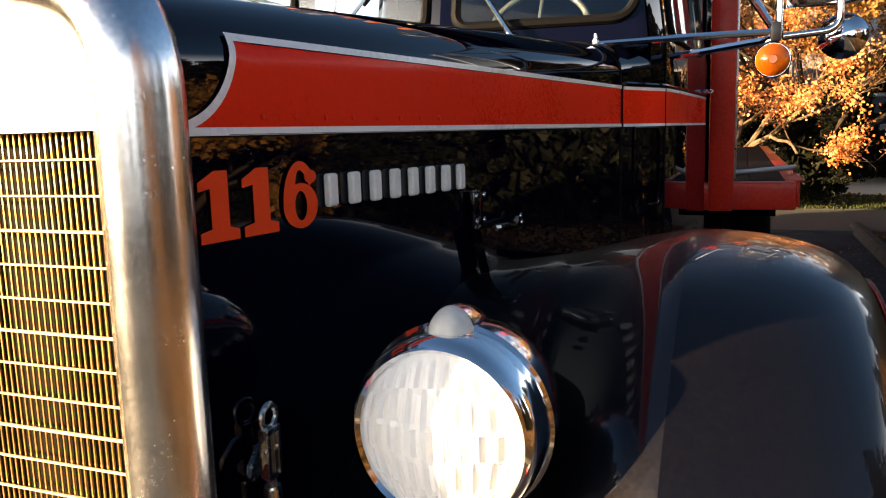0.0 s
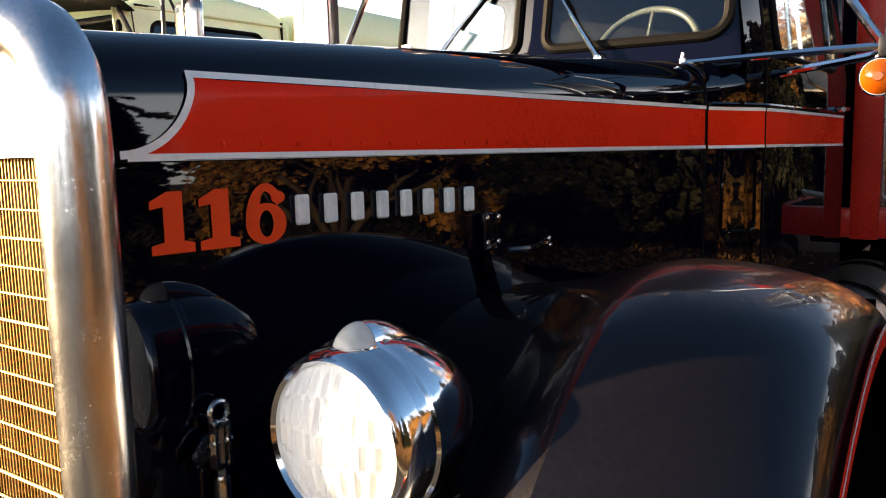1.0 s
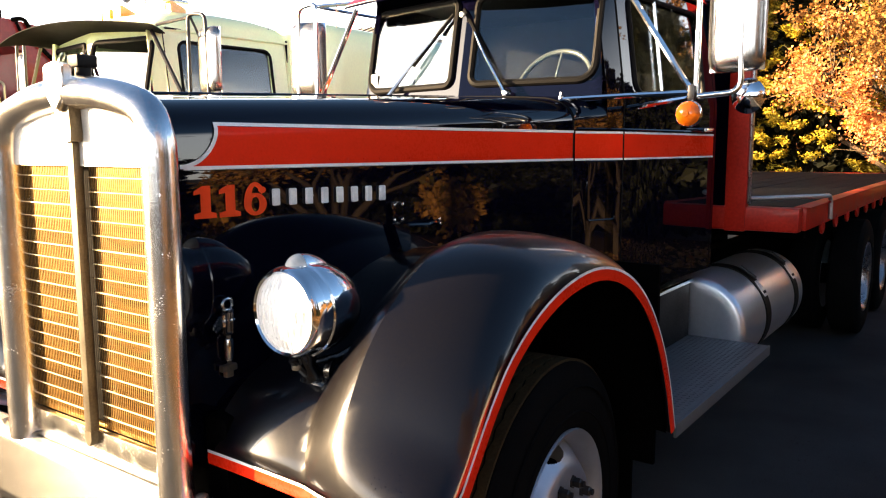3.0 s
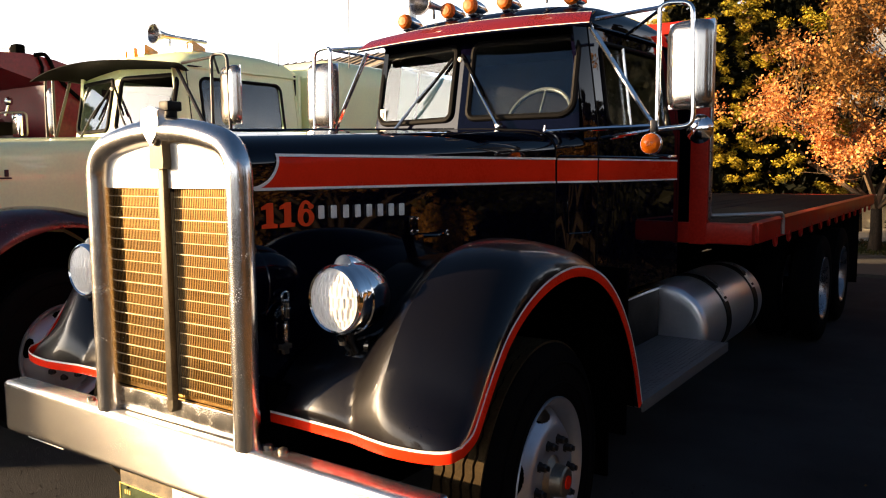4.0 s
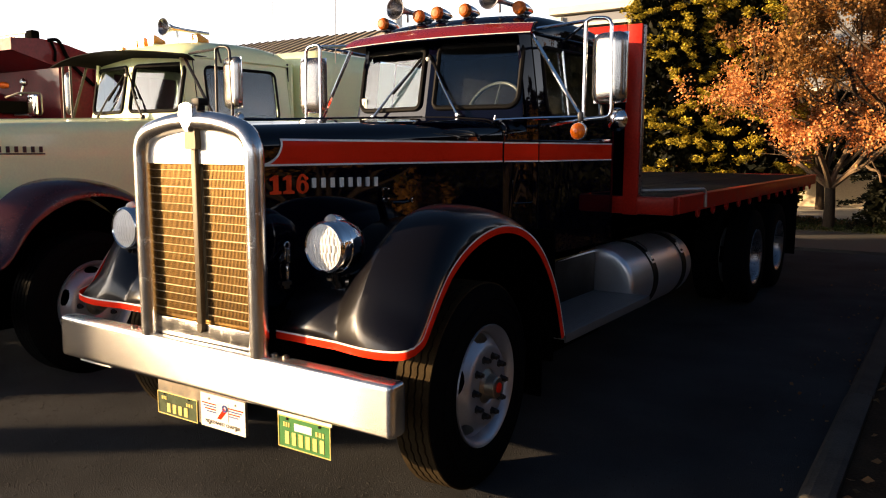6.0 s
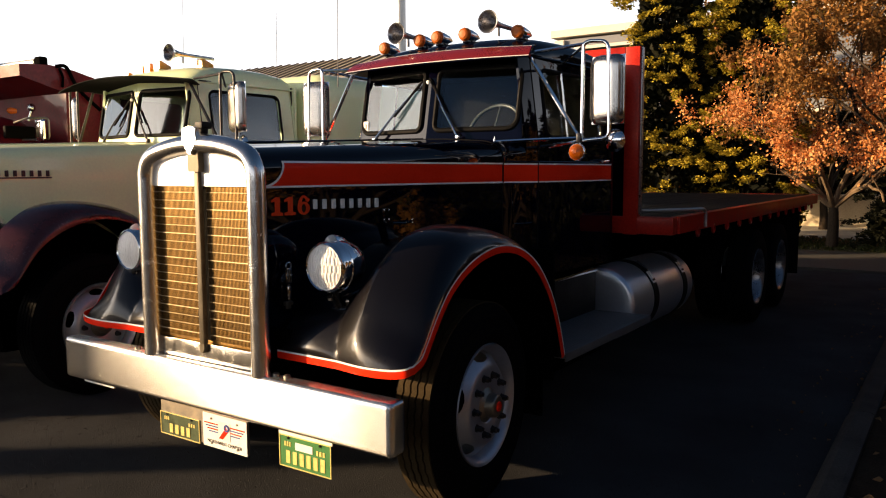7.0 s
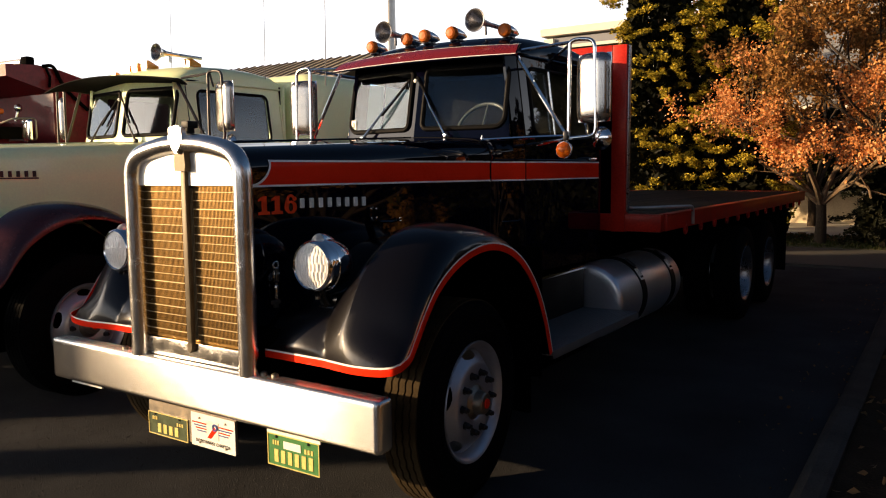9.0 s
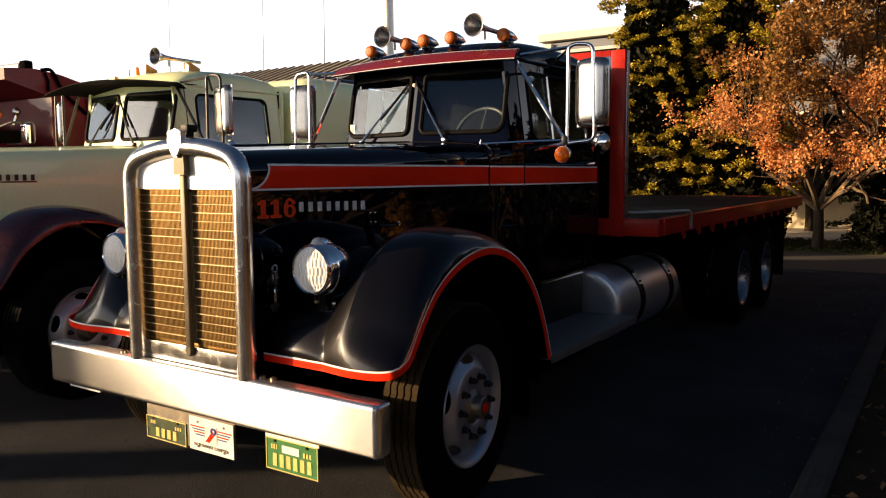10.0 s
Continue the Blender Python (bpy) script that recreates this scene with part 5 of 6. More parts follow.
for k in range(9):
    copy_thing(unseen_conifer, pose(11.0 + 0.5 * math.sin(k * 1.9), -7.5 + 2.6 * k, 0.08, 0, 0, 33 + 61 * k))
for k in range(5):
    copy_thing(unseen_conifer, pose(6.2 + 2.4 * k, 16.5 + 0.6 * math.sin(k * 2.0), 0.05, 0, 0, 50 * k))
for k in range(8):
    tall = copy_thing(unseen_conifer, pose(-5.5 + 2.9 * k, -19.0 + 0.8 * math.sin(k * 2.1), 0.0, 0, 0, 41 * k))
    tall.scale = (1.2, 1.2, 1.0 + 0.2 * math.sin(k * 3.7))
copy_thing(oak, pose(10.5, -6.5, 0.08, 0, 0, 20))
# unseen tall trees, added to dim the side window and shade the dump truck
for k, (x, y) in enumerate(((5.4, 10.8), (6.2, 13.4), (-16.1, -4.2), (-17.6, -2.3), (-19.0, -0.4))):
    tall = copy_thing(unseen_conifer, pose(x, y, 0.0, 0, 0, 15 + 70 * k))
    tall.scale = (1.05, 1.05, 1.28)


# ---- buildings and poles in the distance ----
hall = thing("metal_roof_hall", (-36.8, 27, -0.75), "long hall with a ribbed brown metal roof", "building")
part("wall", box((0, 0, 3.0), (34, 9, 6.0)), STUCCO, hall, smooth=False)
for s in (1, -1):
    part("roof", grid([[(-17.6, s * 5.2, 5.95), (17.6, s * 5.2, 5.95)], [(-17.6, 0, 7.9), (17.6, 0, 7.9)]], 0.08), ROOF, hall, "ribbed metal roof", smooth=False)
bm = box((0, -0.0, 0.06), (0.10, 5.5, 0.045))
me = bpy.data.meshes.new("rib")
bm.to_mesh(me)
bm.free()
for k in range(58):
    ob = part_mesh("rib", me, RIB, hall, smooth=False)
    ob.matrix_basis = pose(-17.3 + 0.6 * k, -2.6, 6.98, math.degrees(math.atan2(1.95, 5.2)), 0, 0)

block = thing("office_block", (1, 31, 0), "pale flat roofed building with grey window bands", "building")
part("wall", box((0, 0, 3.4), (23.5, 10, 6.8)), GREY_WALL, block, smooth=False)
part("parapet", box((0, 0, 7.03), (23.9, 10.4, 0.30), 0.03), STUCCO, block, smooth=False)
part("corner_trim", box((-11.6, -5.05, 3.4), (0.4, 0.2, 6.75)), STUCCO, block, smooth=False)
for k in range(7):
    w = part("window", box((-9.8 + 3.3 * k, -5.0, 5.9), (2.4, 0.12, 1.2), 0.02), STUCCO, block, smooth=False)
    part("pane", box((-9.8 + 3.3 * k, -5.07, 5.9), (2.15, 0.04, 0.95)), CORE, w, "dark window pane", smooth=False)
    w = part("window", box((-9.8 + 3.3 * k, -5.0, 3.0), (2.4, 0.12, 1.4), 0.02), STUCCO, block, smooth=False)
    part("pane", box((-9.8 + 3.3 * k, -5.07, 3.0), (2.15, 0.04, 1.15)), CORE, w, "dark window pane", smooth=False)

pole = thing("light_pole", (-13.95, 20, 0), "tall galvanised light pole", "pole")
part("shaft", tube([(0, 0, 0), (0, 0, 11)], [0.21, 0.16], 14), GALV, pole)
part("base", lathe([(0.3, 0), (0.3, 0.25), (0.22, 0.3)], None, 16), CONCRETE, pole)
far_pole = thing("utility_pole", (-10.9, -7.6, 0), "thick wooden pole across the lot", "pole")
part("shaft", tube([(0, 0, -0.1), (0, 0, 9)], [0.24, 0.19], 16), BARK, far_pole)
part("cross_arm", box((0, 0.2, 8.4), (1.9, 0.10, 0.12), 0.01), BARK, far_pole)
# unseen hedge copies, added up-sun only to shade the asphalt at left
for k, (x, y, a) in enumerate(((-7.5, -2.95, 20), (-9.0, -1.7, 130), (-10.5, -0.3, 250))):
    low = copy_thing(low_hedge, pose(x, y, 0.0, 0, 0, a))
    low.scale = (0.85, 0.85, 0.75)
sign = thing("round_sign", (3.75, 25.2, 0), "round bright traffic mirror on a thin post", "sign")
part("post", tube([(0, 0, 0), (0, 0, 1.6)], 0.035, 8), GALV, sign)
part("disc", lathe([(0.0001, -0.12), (0.4, -0.08), (0.62, 0.0), (0.60, 0.03), (0.0001, 0.05)], axis_y(0, 0, 2.0), 28, False), CHROME2, sign)
sign = thing("street_sign", (4.72, 25.0, 0), "white post with a small blue sign", "sign")
part("post", box((0, 0, 0.75), (0.16, 0.1, 1.5), 0.01), PLATE_WH, sign)
part("blade", box((0.1, -0.02, 1.56), (0.7, 0.04, 0.18), 0.01), BLUE, sign)


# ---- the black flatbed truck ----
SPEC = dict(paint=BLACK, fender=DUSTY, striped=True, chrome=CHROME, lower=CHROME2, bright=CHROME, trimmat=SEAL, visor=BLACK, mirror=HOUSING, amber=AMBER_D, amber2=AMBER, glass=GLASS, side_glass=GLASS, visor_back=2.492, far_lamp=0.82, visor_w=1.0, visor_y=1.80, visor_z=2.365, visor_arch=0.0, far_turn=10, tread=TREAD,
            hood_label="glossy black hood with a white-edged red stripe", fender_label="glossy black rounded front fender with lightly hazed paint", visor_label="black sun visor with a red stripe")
truck = thing("flatbed_truck", (0, 0, 0), "vintage black flatbed truck with red stripe, parked on asphalt", "truck")
build_front(truck, SPEC)
for x in (-0.395, 0.362):
    horn(truck, x, 2.05, 2.640, HORN)

# bumper
bm = box((0, 0.004, 0.627), (2.350, 0.105, 0.228), 0.028, None, 5)
bumper = part("front_bumper", bm, BUMPER, truck, "straight polished aluminium bumper with soft reflections", angle=50)
for x in (-0.55, -0.44, -0.36, 0.36, 0.46, 0.53):
    part("bolt", lathe([(0.017, 0), (0.016, 0.010), (0.009, 0.014), (0.0001, 0.016)], Matrix.Translation((x, 0.000 + 0.02 * (x > 0), 0.741)), 10, False), STEEL, bumper)
part("hinge_strip", box((-0.90, -0.01, 0.500), (0.28, 0.012, 0.010)), PLATE_WH, bumper, smooth=False)


def on_front(x0, z0, y):
    return lambda u, v, w: Vector((x0 + u, y - w, z0 + v))


def bar_row(bm, f, u0, u1, v0, v1, n, gap=0.3, depth=0.0025):
    p = (u1 - u0) / n
    for k in range(n):
        a, b = u0 + p * k, u0 + p * (k + 1 - gap)
        add_prism(bm, [(a, v0), (b, v0), (b, v1), (a, v1)], f, depth)
    return bm


def number_plate(root, x0, z0, y, w, h, base, ink, label, lower, n):
    c = (x0 + w / 2, y + 0.002, z0 + h / 2)
    pl = part("number_plate", box(c, (w, 0.004, h), 0.0015, None, 1), base, root, label, smooth=False)
    f = on_front(x0, z0, y)
    t = 0.004
    bm = B()
    for a, b, cc, d in ((0, w, 0, t), (0, w, h - t, h), (0, t, t, h - t), (w - t, w, t, h - t)):
        add_prism(bm, [(a, cc), (b, cc), (b, d), (a, d)], f, 0.003)
    part("border", bm, ink, pl, smooth=False)
    for u0, u1, v0, v1, q in ((lower[0], lower[1], 0.13, 0.52, n), (0.10, 0.24, 0.66, 0.80, 3), (0.72, 0.90, 0.60, 0.74, 3)):
        p = (u1 - u0) / q
        for k in range(q):
            a, b = w * (u0 + p * (k + 0.12)), w * (u0 + p * (k + 0.70))
            part("embossed_bar", add_prism(B(), [(a, h * v0), (b, h * v0), (b, h * v1), (a, h * v1)], f, 0.0025), ink, pl, smooth=False)
    for u, v in ((0.18, 0.92), (0.80, 0.92)):
        part("screw", lathe([(0.007, 0), (0.006, 0.004), (0.0001, 0.005)], axis_y(x0 + w * u, y - 0.001, z0 + h * v, -1), 10, False), INK, pl)
    return pl


pl = number_plate(truck, 0.492, 0.335, 0.0, 0.315, 0.148, GREEN_PL, YELLOW, "green number plate with yellow border, hung under the bumper", (0.12, 0.92), 6)
f = on_front(0.492, 0.335, 0.0)
part("sticker", add_prism(B(), [(0.100, 0.088), (0.205, 0.088), (0.205, 0.122), (0.100, 0.122)], f, 0.002), PLATE_WH, pl, "pale renewal sticker", smooth=False)
part("plate_bracket", box((0.65, 0.004, 0.492), (0.325, 0.006, 0.022), 0.001), PLATE_WH, truck, "white painted plate bracket", smooth=False)
part("plate_carrier", box((-0.055, 0.012, 0.425), (0.66, 0.008, 0.20), 0.003), STEEL, truck, "rusty perforated plate carrier under the bumper", smooth=False)
number_plate(truck, -0.385, 0.318, 0.005, 0.31, 0.118, GREEN_DK, YELLOW, "old dark green number plate", (0.22, 0.80), 4)
club = part("club_plate", box((0.115, 0.002, 0.405), (0.318, 0.004, 0.168), 0.0018, None, 1), PLATE_WH, truck, "white club plate with red and blue wings", smooth=False)
f = on_front(-0.044, 0.321, -0.001)
for k, m_ in enumerate((RED, BLUE, RED, BLUE)):
    v = 0.118 - 0.013 * k
    for a, b in ((0.012 + 0.012 * k, 0.115), (0.205, 0.306 - 0.012 * k)):
        part("wing_bar", add_prism(B(), [(a, v), (b, v), (b, v + 0.006), (a, v + 0.006)], f, 0.0015), m_, club, smooth=False)
part("shield", add_prism(B(), [(0.118, 0.052), (0.202, 0.052), (0.202, 0.140), (0.118, 0.140)], f, 0.0012), ALU, club, smooth=False)
part("badge_bar", add_prism(B(), [(0.122, 0.056), (0.150, 0.056), (0.190, 0.100), (0.172, 0.116)], f, 0.0028), RED, club, smooth=False)
part("badge_ring", lathe([(0.010, 0), (0.018, 0), (0.018, 0.003), (0.010, 0.003)], axis_y(0.135, -0.003, 0.436, -1), 20, closed=True), BLUE, club)
for u, v in ((0.065, 0.145), (0.252, 0.145), (0.065, 0.022), (0.252, 0.022)):
    part("screw", lathe([(0.006, 0), (0.005, 0.004), (0.0001, 0.005)], axis_y(-0.044 + u, -0.001, 0.321 + v, -1), 10, False), STEEL, club)


def text_mesh(body, size, material, name, parent, m, extrude=0.0006):
    cu = bpy.data.curves.new(name, "FONT")
    cu.body, cu.size, cu.extrude = body, size, extrude
    cu.align_x, cu.align_y = "CENTER", "CENTER"
    tmp = new(name + "_outline", cu)
    me = bpy.data.meshes.new_from_object(tmp.evaluated_get(bpy.context.evaluated_depsgraph_get()))
    bpy.data.objects.remove(tmp)
    me.materials.clear()
    me.materials.append(material)
    me.transform(m)
    ob = new(name, me)
    ob.parent = parent
    return ob


text_mesh("NORTHWEST CHAPTER", 0.023, INK, "lettering", club, Matrix.Translation((0.115, -0.0022, 0.352)) @ Matrix.Rotation(radians(90), 4, "X"))

# unit number, name bars and hood hardware
for s in (1, -1):
    def on_side(u, v, w, s=s):
        y = 0.102 + (u if s > 0 else 0.225 - u)
        z = 1.460 + v
        return Vector((s * (hood_w(y) + 0.0030 + w), y, z))
    num = part("unit_number", add_prism(B(), [(0, 0), (0.064, 0), (0.064, 0.013), (0.048, 0.017), (0.048, 0.087), (0.026, 0.087), (0, 0.074), (0, 0.063), (0.019, 0.066), (0.019, 0.017), (0, 0.013)], on_side, 0.001), ORANGE_RED, truck, "red slab-serif number 116 on the hood side", smooth=False)
    part("digit", add_prism(B(), [(u + 0.073, v) for u, v in [(0, 0), (0.064, 0), (0.064, 0.013), (0.048, 0.017), (0.048, 0.087), (0.026, 0.087), (0, 0.074), (0, 0.063), (0.019, 0.066), (0.019, 0.017), (0, 0.013)]], on_side, 0.001), ORANGE_RED, num, smooth=False)
    bm = B()
    cu_, cv_ = 0.184, 0.030
    rows = [[on_side(cu_ + ru * math.cos(a), cv_ + rv * math.sin(a), 0.001) for ru, rv in ((0.0125, 0.0205), (0.0365, 0.0315))] for a in (2 * math.pi * q / 36 for q in range(37))]
    add_grid(bm, rows)
    stem = []
    for q in range(21):
        a = radians(182 - 150 * q / 20)
        k = q / 20
        stem.append([on_side(cu_ + 0.0365 * math.cos(a), 0.033 + 0.059 * math.sin(a), 0.0013), on_side(cu_ + (0.0125 + 0.010 * k * k) * math.cos(a), 0.033 + (0.050 - 0.006 * k) * math.sin(a), 0.0013)])
    add_grid(bm, stem)
    ball = [(cu_ + 0.0225 + 0.0125 * math.cos(a), 0.0695 + 0.0095 * math.sin(a)) for a in (2 * math.pi * q / 16 for q in range(16))]
    add_prism(bm, ball, on_side, 0.0016)
    part("digit", bm, ORANGE_RED, num, smooth=False)
    nm = part("name_bars", box((s * (hood_w(0.55) + 0.001), 0.55, 1.478), (0.002, 0.001, 0.001)), CHROME2, truck, "row of eight raised chrome bars", smooth=False)
    for k in range(8):
        y = 0.352 + 0.0572 * k
        part("bar", box((s * (hood_w(y) + 0.006), y, 1.507 - 0.0008 * k), (0.012, 0.026, 0.048), 0.003, None, 1), NAME, nm, smooth=False)
    # hood latch with ring, clevis and sleeve
    x = s * (hood_w(0.175) + 0.020)
    lt = part("hood_latch", tube([(x, 0.175, 1.06), (x, 0.175, 1.20)], 0.006, 8), STEEL, truck, "small steel hood latch with a ring on top")
    part("ring", B_ring2((x, 0.175, 1.223), 0.016, 0.0045), CHROME2, lt)
    bm = box((x, 0.163, 1.172), (0.016, 0.006, 0.062), 0.002)
    add_box(bm, (x, 0.187, 1.172), (0.016, 0.006, 0.062), 0.002)
    add_box(bm, (x, 0.175, 1.205), (0.016, 0.030, 0.008), 0.002)
    add_box(bm, (x, 0.175, 1.142), (0.012, 0.022, 0.012), 0.003)
    part("clevis", bm, CHROME2, lt)
    bm = B()
    add_prism(bm, [(0.163, 1.195), (0.163, 1.165), (0.135, 1.150), (0.127, 1.158), (0.130, 1.170), (0.150, 1.192)], lambda u, v, w: Vector((x - s * 0.006 + s * w, u, v)), 0.008)
    part("lever", bm, CHROME2, lt)
    part("pin", tube([(x, 0.155, 1.178), (x, 0.195, 1.178)], 0.005, 8), CHROME2, lt)
    part("sleeve", lathe([(0.011, 0), (0.013, 0.004), (0.013, 0.055), (0.011, 0.06)], Matrix.Translation((x, 0.175, 1.068)), 14), CHROME2, lt)
    bm = box((x - s * 0.006, 0.175, 1.045), (0.020, 0.050, 0.020), 0.005)
    add_box(bm, (x - s * 0.006, 0.175, 1.028), (0.016, 0.026, 0.020), 0.004)
    part("anchor", bm, STEEL, lt)
    # hood prop bracket and lever
    y0 = 0.80
    x0 = hood_w(y0)
    br = part("hood_bracket", box((s * (x0 + 0.010), y0 + 0.012, 1.432), (0.012, 0.055, 0.075), 0.004), BLACK, truck, "black riveted hood bracket with a lever")
    bm = B()
    add_prism(bm, [(0.78, 1.395), (0.845, 1.395), (0.85, 1.31), (0.815, 1.30)], lambda u, v, w: Vector((s * (hood_w(u) + 0.012 + w), u, v)), 0.020)
    part("foot", bm, BLACK, br)
    part("lever", tube([(s * (x0 + 0.03), 0.84, 1.390), (s * (hood_w(0.93) + 0.03), 0.93, 1.386), (s * (hood_w(1.0) + 0.012), 1.0, 1.392)], 0.008, 8), BLACK, br)
    bm = B()
    for y, z in ((0.795, 1.46), (0.83, 1.46), (0.795, 1.41), (0.83, 1.41), (1.00, 1.40), (1.005, 1.385)):
        add_lathe(bm, [(0.0065, 0), (0.0055, 0.003), (0.0001, 0.0045)], axis_x(s * (hood_w(y) + (0.016 if y < 0.9 else 0.02)), y, z, s), 10, False)
    tagged(part("rivets", bm, CHROME2, br, "tiny bright rivets"), kind="stuff")

# running boards with riser and bright strip
for s in (1, -1):
    st = part("running_board", box((s * 0.955, 2.280, 0.607), (0.42, 1.42, 0.034), 0.006), PLATE_STEEL, truck, "grey checker-plate running board")
    part("edge", box((s * 1.172, 2.280, 0.600), (0.012, 1.42, 0.052), 0.004), PLATE_STEEL, st)
    bm = B()
    for i in range(44):
        for j in range(15):
            y, x = 1.66 + 0.03 * i, 0.785 + 0.025 * j
            add_box(bm, (s * x, y, 0.625), (0.014, 0.005, 0.002), 0.0, Matrix.Rotation(radians(45 if (i + j) % 2 else -45), 4, "Z"))
    tagged(part("tread_pattern", bm, PLATE_STEEL, st, "raised checker pattern", smooth=False), kind="stuff")
    part("riser", box((s * 0.745, 2.28, 0.76), (0.02, 1.40, 0.32), 0.004), INK, truck, "black riser panel behind the running board")
    part("bright_strip", box((s * 0.758, 2.42, 0.928), (0.022, 1.14, 0.020), 0.005), CHROME, truck)
    # fuel tank, with two straps and their comb-shaped buckles
    TX, TZ, TR = 0.762, 0.658, 0.284
    m = axis_y(s * TX, 3.005, TZ)
    tk = part("fuel_tank", lathe([(0.0001, 0.0), (0.20, 0.001), (0.252, 0.004), (0.268, 0.010), (0.278, 0.022), (TR, 0.045), (TR, 1.44), (0.276, 1.48), (0.24, 1.505), (0.0001, 1.515)], m, 64, False), TANK, truck, "round brushed aluminium fuel tank", angle=50)
    for yy in (0.50, 1.24):
        sp = part("strap", lathe([(TR + 0.0005, yy - 0.052), (TR + 0.007, yy - 0.050), (TR + 0.007, yy + 0.050), (TR + 0.0005, yy + 0.052)], m, 64, False), INK, tk, "black steel tank strap")
        a = radians(36)

        def on_tank(u, v, w, a=a, yy=yy):
            q = a + v / TR
            return Vector((s * (TX + (TR + 0.0125 + w) * math.cos(q)), 3.005 + yy + u, TZ + (TR + 0.0125 + w) * math.sin(q)))
        comb = [(-0.034, -0.05), (0.034, -0.05), (0.034, 0.05), (0.020, 0.05), (0.020, 0.0), (0.007, 0.0), (0.007, 0.05), (-0.007, 0.05), (-0.007, 0.0), (-0.020, 0.0), (-0.020, 0.05), (-0.034, 0.05)]
        part("buckle", add_prism(B(), comb, on_tank, 0.003), NAME, tk, "bright slotted strap buckle", smooth=False)
        for u in (-0.02, 0.0, 0.02):
            part("slot", add_prism(B(), [(u - 0.006, -0.034), (u + 0.006, -0.034), (u + 0.006, -0.018), (u - 0.006, -0.018)], lambda a1, b1, c1: on_tank(a1, b1, c1 + 0.002), 0.0025), INK, tk, "dark slot", smooth=False)
        part("bolt", tube([on_tank(0, 0.06, 0.010), on_tank(0, 0.16, 0.014)], 0.009, 8), ARM, tk)

# headboard and deck
for s in (1, -1):
    part("headboard_post", box((s * 0.870, 3.385, 1.885), (0.115, 0.075, 1.43), 0.008), RED_OX, truck, "red painted steel headboard post")
part("headboard_rail", box((0, 3.385, 2.565), (1.62, 0.07, 0.075), 0.008), RED_OX, truck, "red headboard top rail")
hb = part("headboard_panel", box((0, 3.40, 1.86), (1.62, 0.02, 1.34)), BLACK, truck, "dark headboard panel", smooth=False)
for s in (1, -1):
    part("edge_strip", box((s * 0.933, 3.398, 1.96), (0.010, 0.05, 1.27), 0.002), HORN, truck)
deck = part("deck_front_sill", box((0, 3.40, 1.243), (2.42, 0.09, 0.135), 0.014), RED_OX, truck, "red painted deck sill")
for s in (1, -1):
    rl = part("deck_side_rail", box((s * 1.195, 6.70, 1.243), (0.070, 6.50, 0.125), 0.010), RED_OX, truck, "red painted deck side rail")
    part("rub_edge", box((s * 1.205, 6.70, 1.3085), (0.085, 6.50, 0.010), 0.003), RED_OX, rl)
    for k in range(13):
        y = 3.95 + 0.46 * k
        part("tie_ring", B_ring2((s * 1.225, y, 1.165), 0.034, 0.011), RED_OX, rl, "red tie-down ring")
    part("grab_pipe", tube(rounded([(s * 0.20, 3.52, 1.345), (s * 0.95, 3.54, 1.347), (s * 1.225, 3.95, 1.350), (s * 1.243, 4.09, 1.345), (s * 1.243, 4.10, 1.20)], 0.06), 0.014, 10), GALV, truck, "bent grey pipe round the deck corner")
part("rear_sill", box((0, 9.93, 1.243), (2.42, 0.07, 0.135), 0.012), RED_OX, truck)
bm = box((0, 0, 0), (0.178, 6.44, 0.035), 0.003, None, 1)
me = bpy.data.meshes.new("plank")
bm.to_mesh(me)
bm.free()
for k in range(13):
    ob = part_mesh("plank", me, DECK, truck, smooth=False)
    ob.location = (-1.0920 + 0.182 * k, 6.68, 1.292 + random.uniform(-0.003, 0.003))
for k in range(10):
    part("cross_member", box((0, 3.9 + 0.62 * k, 1.14), (2.28, 0.07, 0.10), 0.004), DARK, truck)
for y in (6.45, 7.68):
    for s in (1, -1):
        build_wheel(truck, s * 1.06, y, 0.51, s, 0.51, 0.25, "rear_wheel", HORN, False, False)
        build_wheel(truck, s * 0.74, y, 0.51, s, 0.51, 0.25, "inner_wheel", SILVER, False, False)
    part("rear_axle", tube([(-1.0, y, 0.51), (1.0, y, 0.51)], 0.09, 12), DARK, truck)
for s in (1, -1):
    part("mud_flap", box((s * 0.92, 8.66, 0.72), (0.58, 0.012, 0.85), 0.003), RUBBER, truck)
part("antenna", tube([(-0.93, 2.03, 2.30), (-0.93, 2.05, 3.4)], [0.004, 0.0025], 6), STEEL, truck)
part("sticker", box((-0.60, screen_y(-0.60, 1.99) - 0.012, 1.985), (0.04, 0.002, 0.075)), PLATE_WH, truck, "small white sticker on the windscreen", smooth=False)
text_mesh("3", 0.050, INK, "sticker_number", truck, Matrix.Translation((-0.60, screen_y(-0.60, 1.99) - 0.0145, 1.985)) @ Matrix.Rotation(radians(90), 4, "X"))


# ---- the beige truck beside it ----
SPEC2 = dict(paint=CREAM, fender=MAROON, striped=False, chrome=CHROME, lower=CHROME2, bright=ARM, trimmat=SEAL, visor=VINYL, mirror=HOUSING, amber=AMBER, amber2=AMBER, glass=GLASS_GREY, side_glass=GLASS, visor_back=2.395, far_lamp=0.655, visor_w=1.25, visor_y=1.64, visor_z=2.365, visor_arch=0.070, far_turn=-30, tread=RUBBER,
             hood_label="plain beige hood", fender_label="dark maroon rounded front fender", visor_label="dark sun visor")
other = thing("beige_truck", (-3.45, 0.05, 0.0), "vintage beige truck with maroon fenders parked alongside", "truck")
build_front(other, SPEC2)
other.scale = (1.03, 1.03, 1.035)
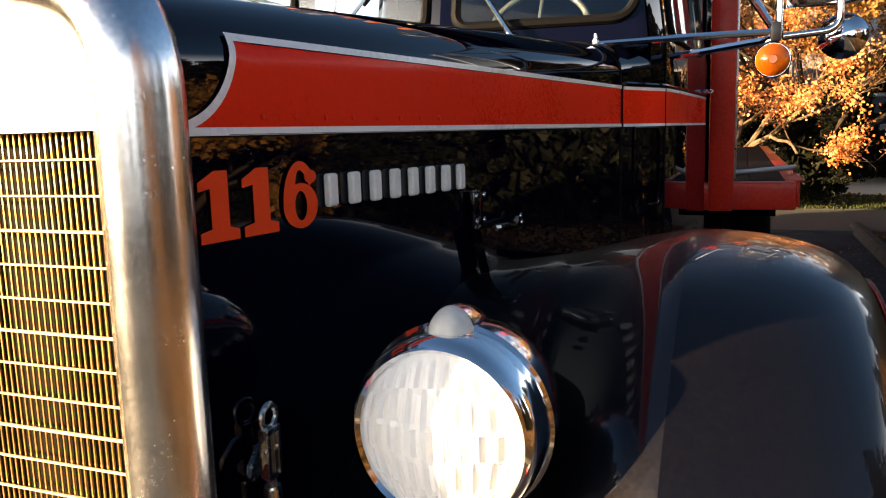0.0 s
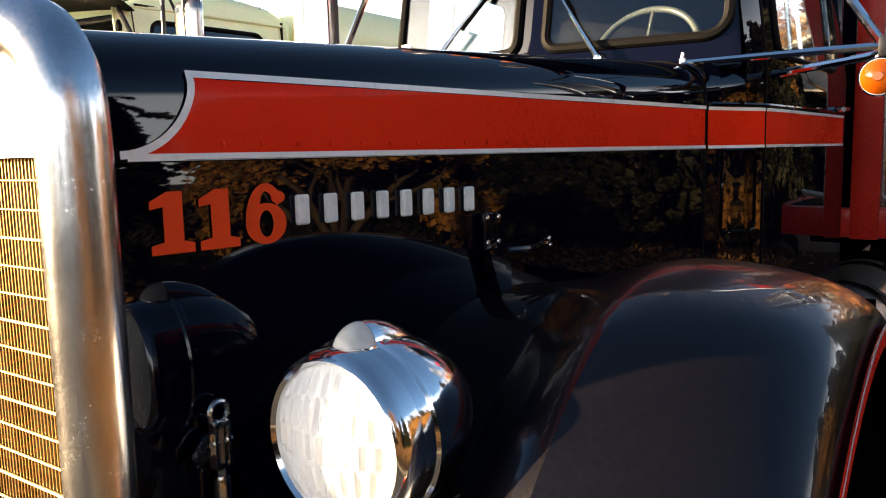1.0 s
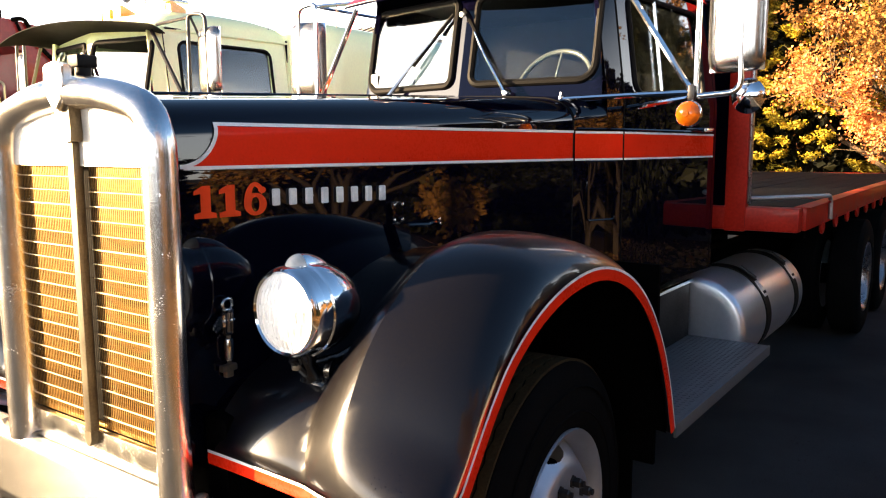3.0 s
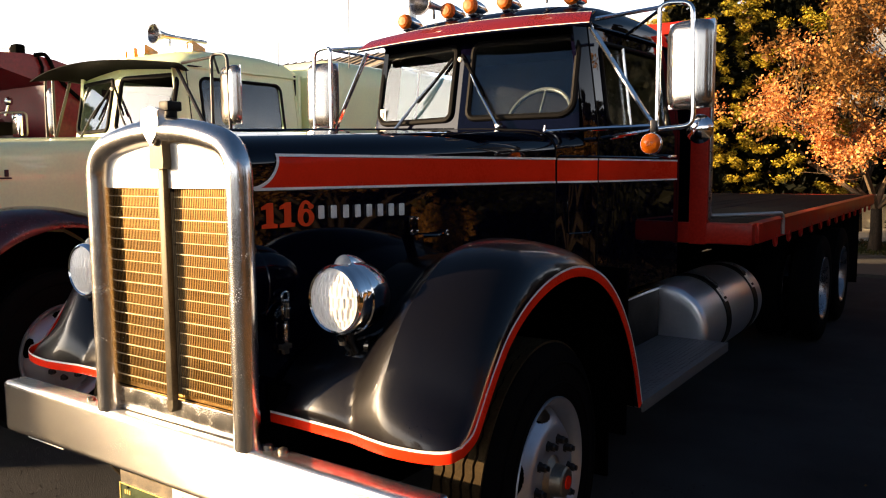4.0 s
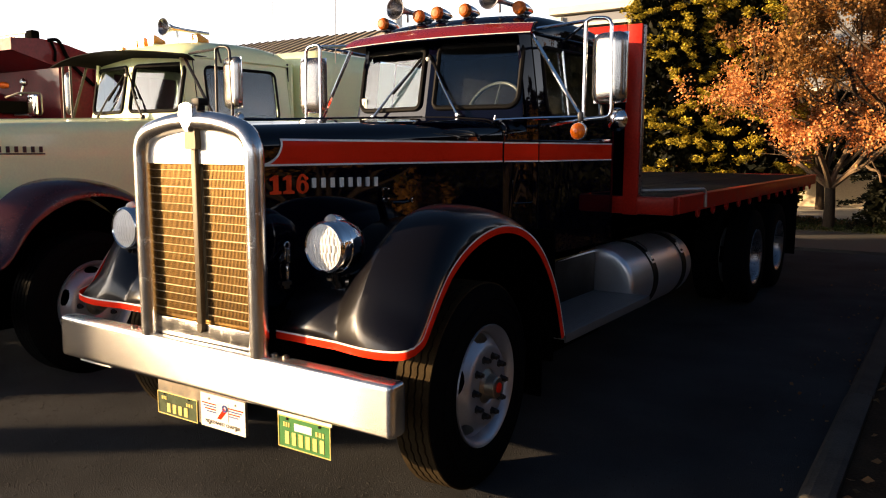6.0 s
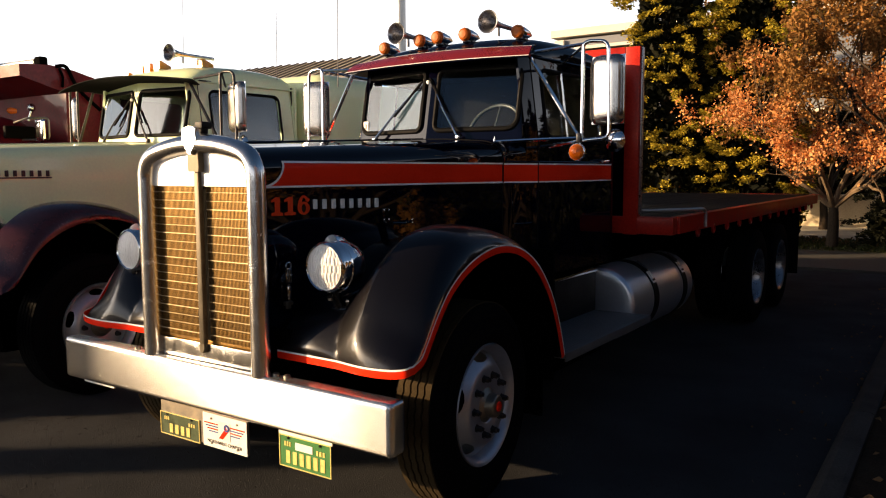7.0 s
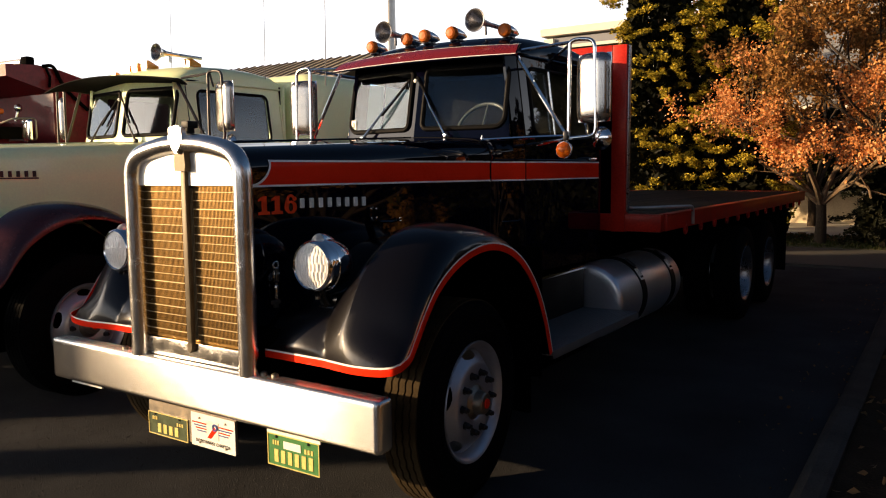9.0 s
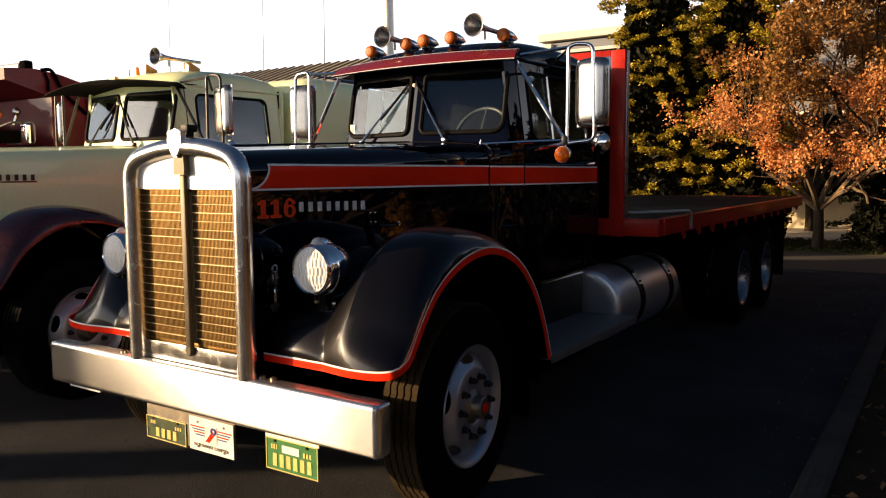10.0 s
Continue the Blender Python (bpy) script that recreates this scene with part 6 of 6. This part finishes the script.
for x in (-0.72, -0.43, -0.285, -0.10, 0.45):
    lamp = part("roof_lamp", add_prism(B(), [(0, 0), (0.13, 0), (0.13, 0.030), (0.02, 0.076), (0, 0.072)], lambda u, v, w, x=x: Vector((x - 0.044 + w, 2.22 + 0.14 * abs(x) + u, 2.575 - 0.11 * x * x + v)), 0.088), AMBER_Y, other, "wedge shaped amber roof lamp", angle=20)
    part("foot", box((x, 2.29 + 0.14 * abs(x), 2.560 - 0.11 * x * x), (0.08, 0.15, 0.03), 0.006), CREAM, lamp)
horn(other, 0.33, 2.05, 2.665, CHROME2, 0.5)
part("front_bumper", box((0, -0.025, 0.618), (2.362, 0.125, 0.236), 0.026, None, 4), ALU, other, "straight aluminium bumper", angle=50)
sl = part("sleeper_box", box((0.0, 4.35, 1.775), (2.1, 2.2, 1.60), 0.24, None, 5), CREAM, other, "beige rounded sleeper box behind the cab", angle=50)
for s in (1, -1):
    nb = part("name_plate", box((s * (hood_w(0.62) + 0.006), 0.62, 1.572), (0.010, 0.46, 0.010), 0.002, Matrix.Rotation(radians(-s * 8), 4, "Z")), ARM, other, "dark badge bar with eight raised bars")
    for k in range(8):
        y = 0.42 + 0.057 * k
        part("bar", box((s * (hood_w(y) + 0.006), y, 1.604), (0.010, 0.026, 0.045), 0.002, None, 1), ARM, nb, smooth=False)
    part("running_board", box((s * 0.965, 2.3, 0.582), (0.42, 1.5, 0.045), 0.008), PLATE_STEEL, other)
    for y in (6.0, 7.2):
        build_wheel(other, s * 1.06, y, 0.51, s, 0.51, 0.25, "rear_wheel", HORN, False, False)
    part("antenna", tube([(s * 0.70, 3.0, 2.38), (s * 0.70, 3.02, 3.6)], [0.004, 0.0025], 6), STEEL, other)
part("deck", box((0, 7.2, 1.1), (2.3, 3.4, 0.12), 0.01), DARK, other)

# ---- maroon dump truck further along ----
dump = thing("dump_truck", (-7.2, 0.0, 0), "old maroon dump truck with a heavy steel body", "truck")
bm = B()
side = [(2.30, 2.775), (2.84, 2.62), (2.84, 1.15), (5.6, 1.15), (5.6, 2.70), (3.42, 2.775), (2.95, 2.895), (2.66, 2.93), (2.30, 2.91)]
add_prism(bm, side, lambda u, v, w: Vector((-1.2 + w, u, v)), 2.4)
body = part("dump_body", bm, DUMP_RED, dump, "maroon steel dump body with a cab guard and grime", smooth=False)
for k in range(3):
    part("rib", box((1.22, 3.32 + 0.8 * k, 1.95), (0.05, 0.09, 1.52), 0.01), DUMP_RED, body)
part("top_rail", tube([(1.2, 3.42, 2.775), (1.2, 5.6, 2.70)], 0.035, 8), DUMP_RED, body)
roll = part("tarp_roll", tube([(-1.1, 2.44, 2.955), (1.02, 2.60, 2.965)], 0.045, 14), ALU, dump, "pale rolled tarpaulin on the cab guard")
part("roll_bracket", box((1.12, 2.60, 2.965), (0.13, 0.11, 0.12), 0.03), DARK, roll, "dark end bracket")
hoop = smooth_line([(1.22, 2.72, 2.92), (1.23, 2.84, 2.925), (1.23, 2.93, 2.76), (1.23, 3.03, 2.63), (1.23, 3.26, 2.44)], 24)
part("tarp_hoop", tube(hoop, 0.022, 8), DARK, dump, "dark bent tarpaulin arm")
part("chain", tube([(1.225, 2.76, 2.90), (1.225, 2.80, 2.80), (1.225, 2.79, 2.68)], 0.016, 6), DARK, dump)
rows = []
for y, w, t in ((-0.1, 0.40, 1.72), (0.6, 0.46, 1.78), (1.5, 0.58, 1.83), (1.75, 0.72, 1.88), (1.95, 0.78, 2.16), (2.2, 0.80, 2.32), (2.45, 0.80, 2.37), (2.68, 0.80, 2.33), (2.80, 0.78, 2.20)):
    rows.append([(w * math.copysign(abs(math.sin(a)) ** 0.5, math.sin(a)), y, 0.8 + (t - 0.8) * max(0.0, math.cos(a)) ** 0.35) for a in (math.pi * (k / 20 - 0.5) for k in range(21))])
part("cab", grid(rows, 0.02), DUMP_RED, dump, "rounded maroon hood and cab", angle=60)
for s in (1, -1):
    part("side_window", box((s * 0.775, 2.48, 2.150), (0.06, 0.36, 0.15), 0.02), CORE, dump, "dark side window")
    part("roof_lamp", lathe([(0.0001, -0.05), (0.03, -0.03), (0.04, 0.0), (0.03, 0.06), (0.0001, 0.07)], axis_y(s * 0.80, 2.38, 2.40), 14, False), AMBER, dump, "amber roof lamp")
    arm = part("mirror_arm", tube(rounded([(s * 0.78, 2.42, 2.26), (s * 1.10, 2.40, 2.30), (s * 1.22, 2.60, 2.31), (s * 1.22, 2.60, 2.06), (s * 0.80, 2.5, 2.06)], 0.05), 0.012, 8), STEEL, dump, "bent steel mirror arm")
    part("mirror", box((s * 1.14, 2.54, 2.17), (0.17, 0.05, 0.26), 0.035, None, 3), CHROME, arm, "bright rounded mirror housing")
    beacon = part("beacon", lathe([(0.0001, -0.05), (0.04, -0.03), (0.052, 0), (0.04, 0.03), (0.0001, 0.05)], axis_y(s * 0.74, 2.66, 2.455), 16, False), CHROME2, dump, "round chrome beacon")
    part("stalk", tube([(s * 0.74, 2.66, 2.42), (s * 0.70, 2.64, 2.30)], 0.018, 8), CHROME2, beacon)
    build_wheel(dump, s * 0.95, 0.8, 0.51, s, 0.51, 0.25, "front_wheel", SILVER, False, True)
    build_wheel(dump, s * 1.0, 6.0, 0.51, s, 0.51, 0.25, "rear_wheel", HORN, False, False)
part("frame", box((0, 3.6, 0.85), (0.9, 7.5, 0.3), 0.02), DARK, dump)
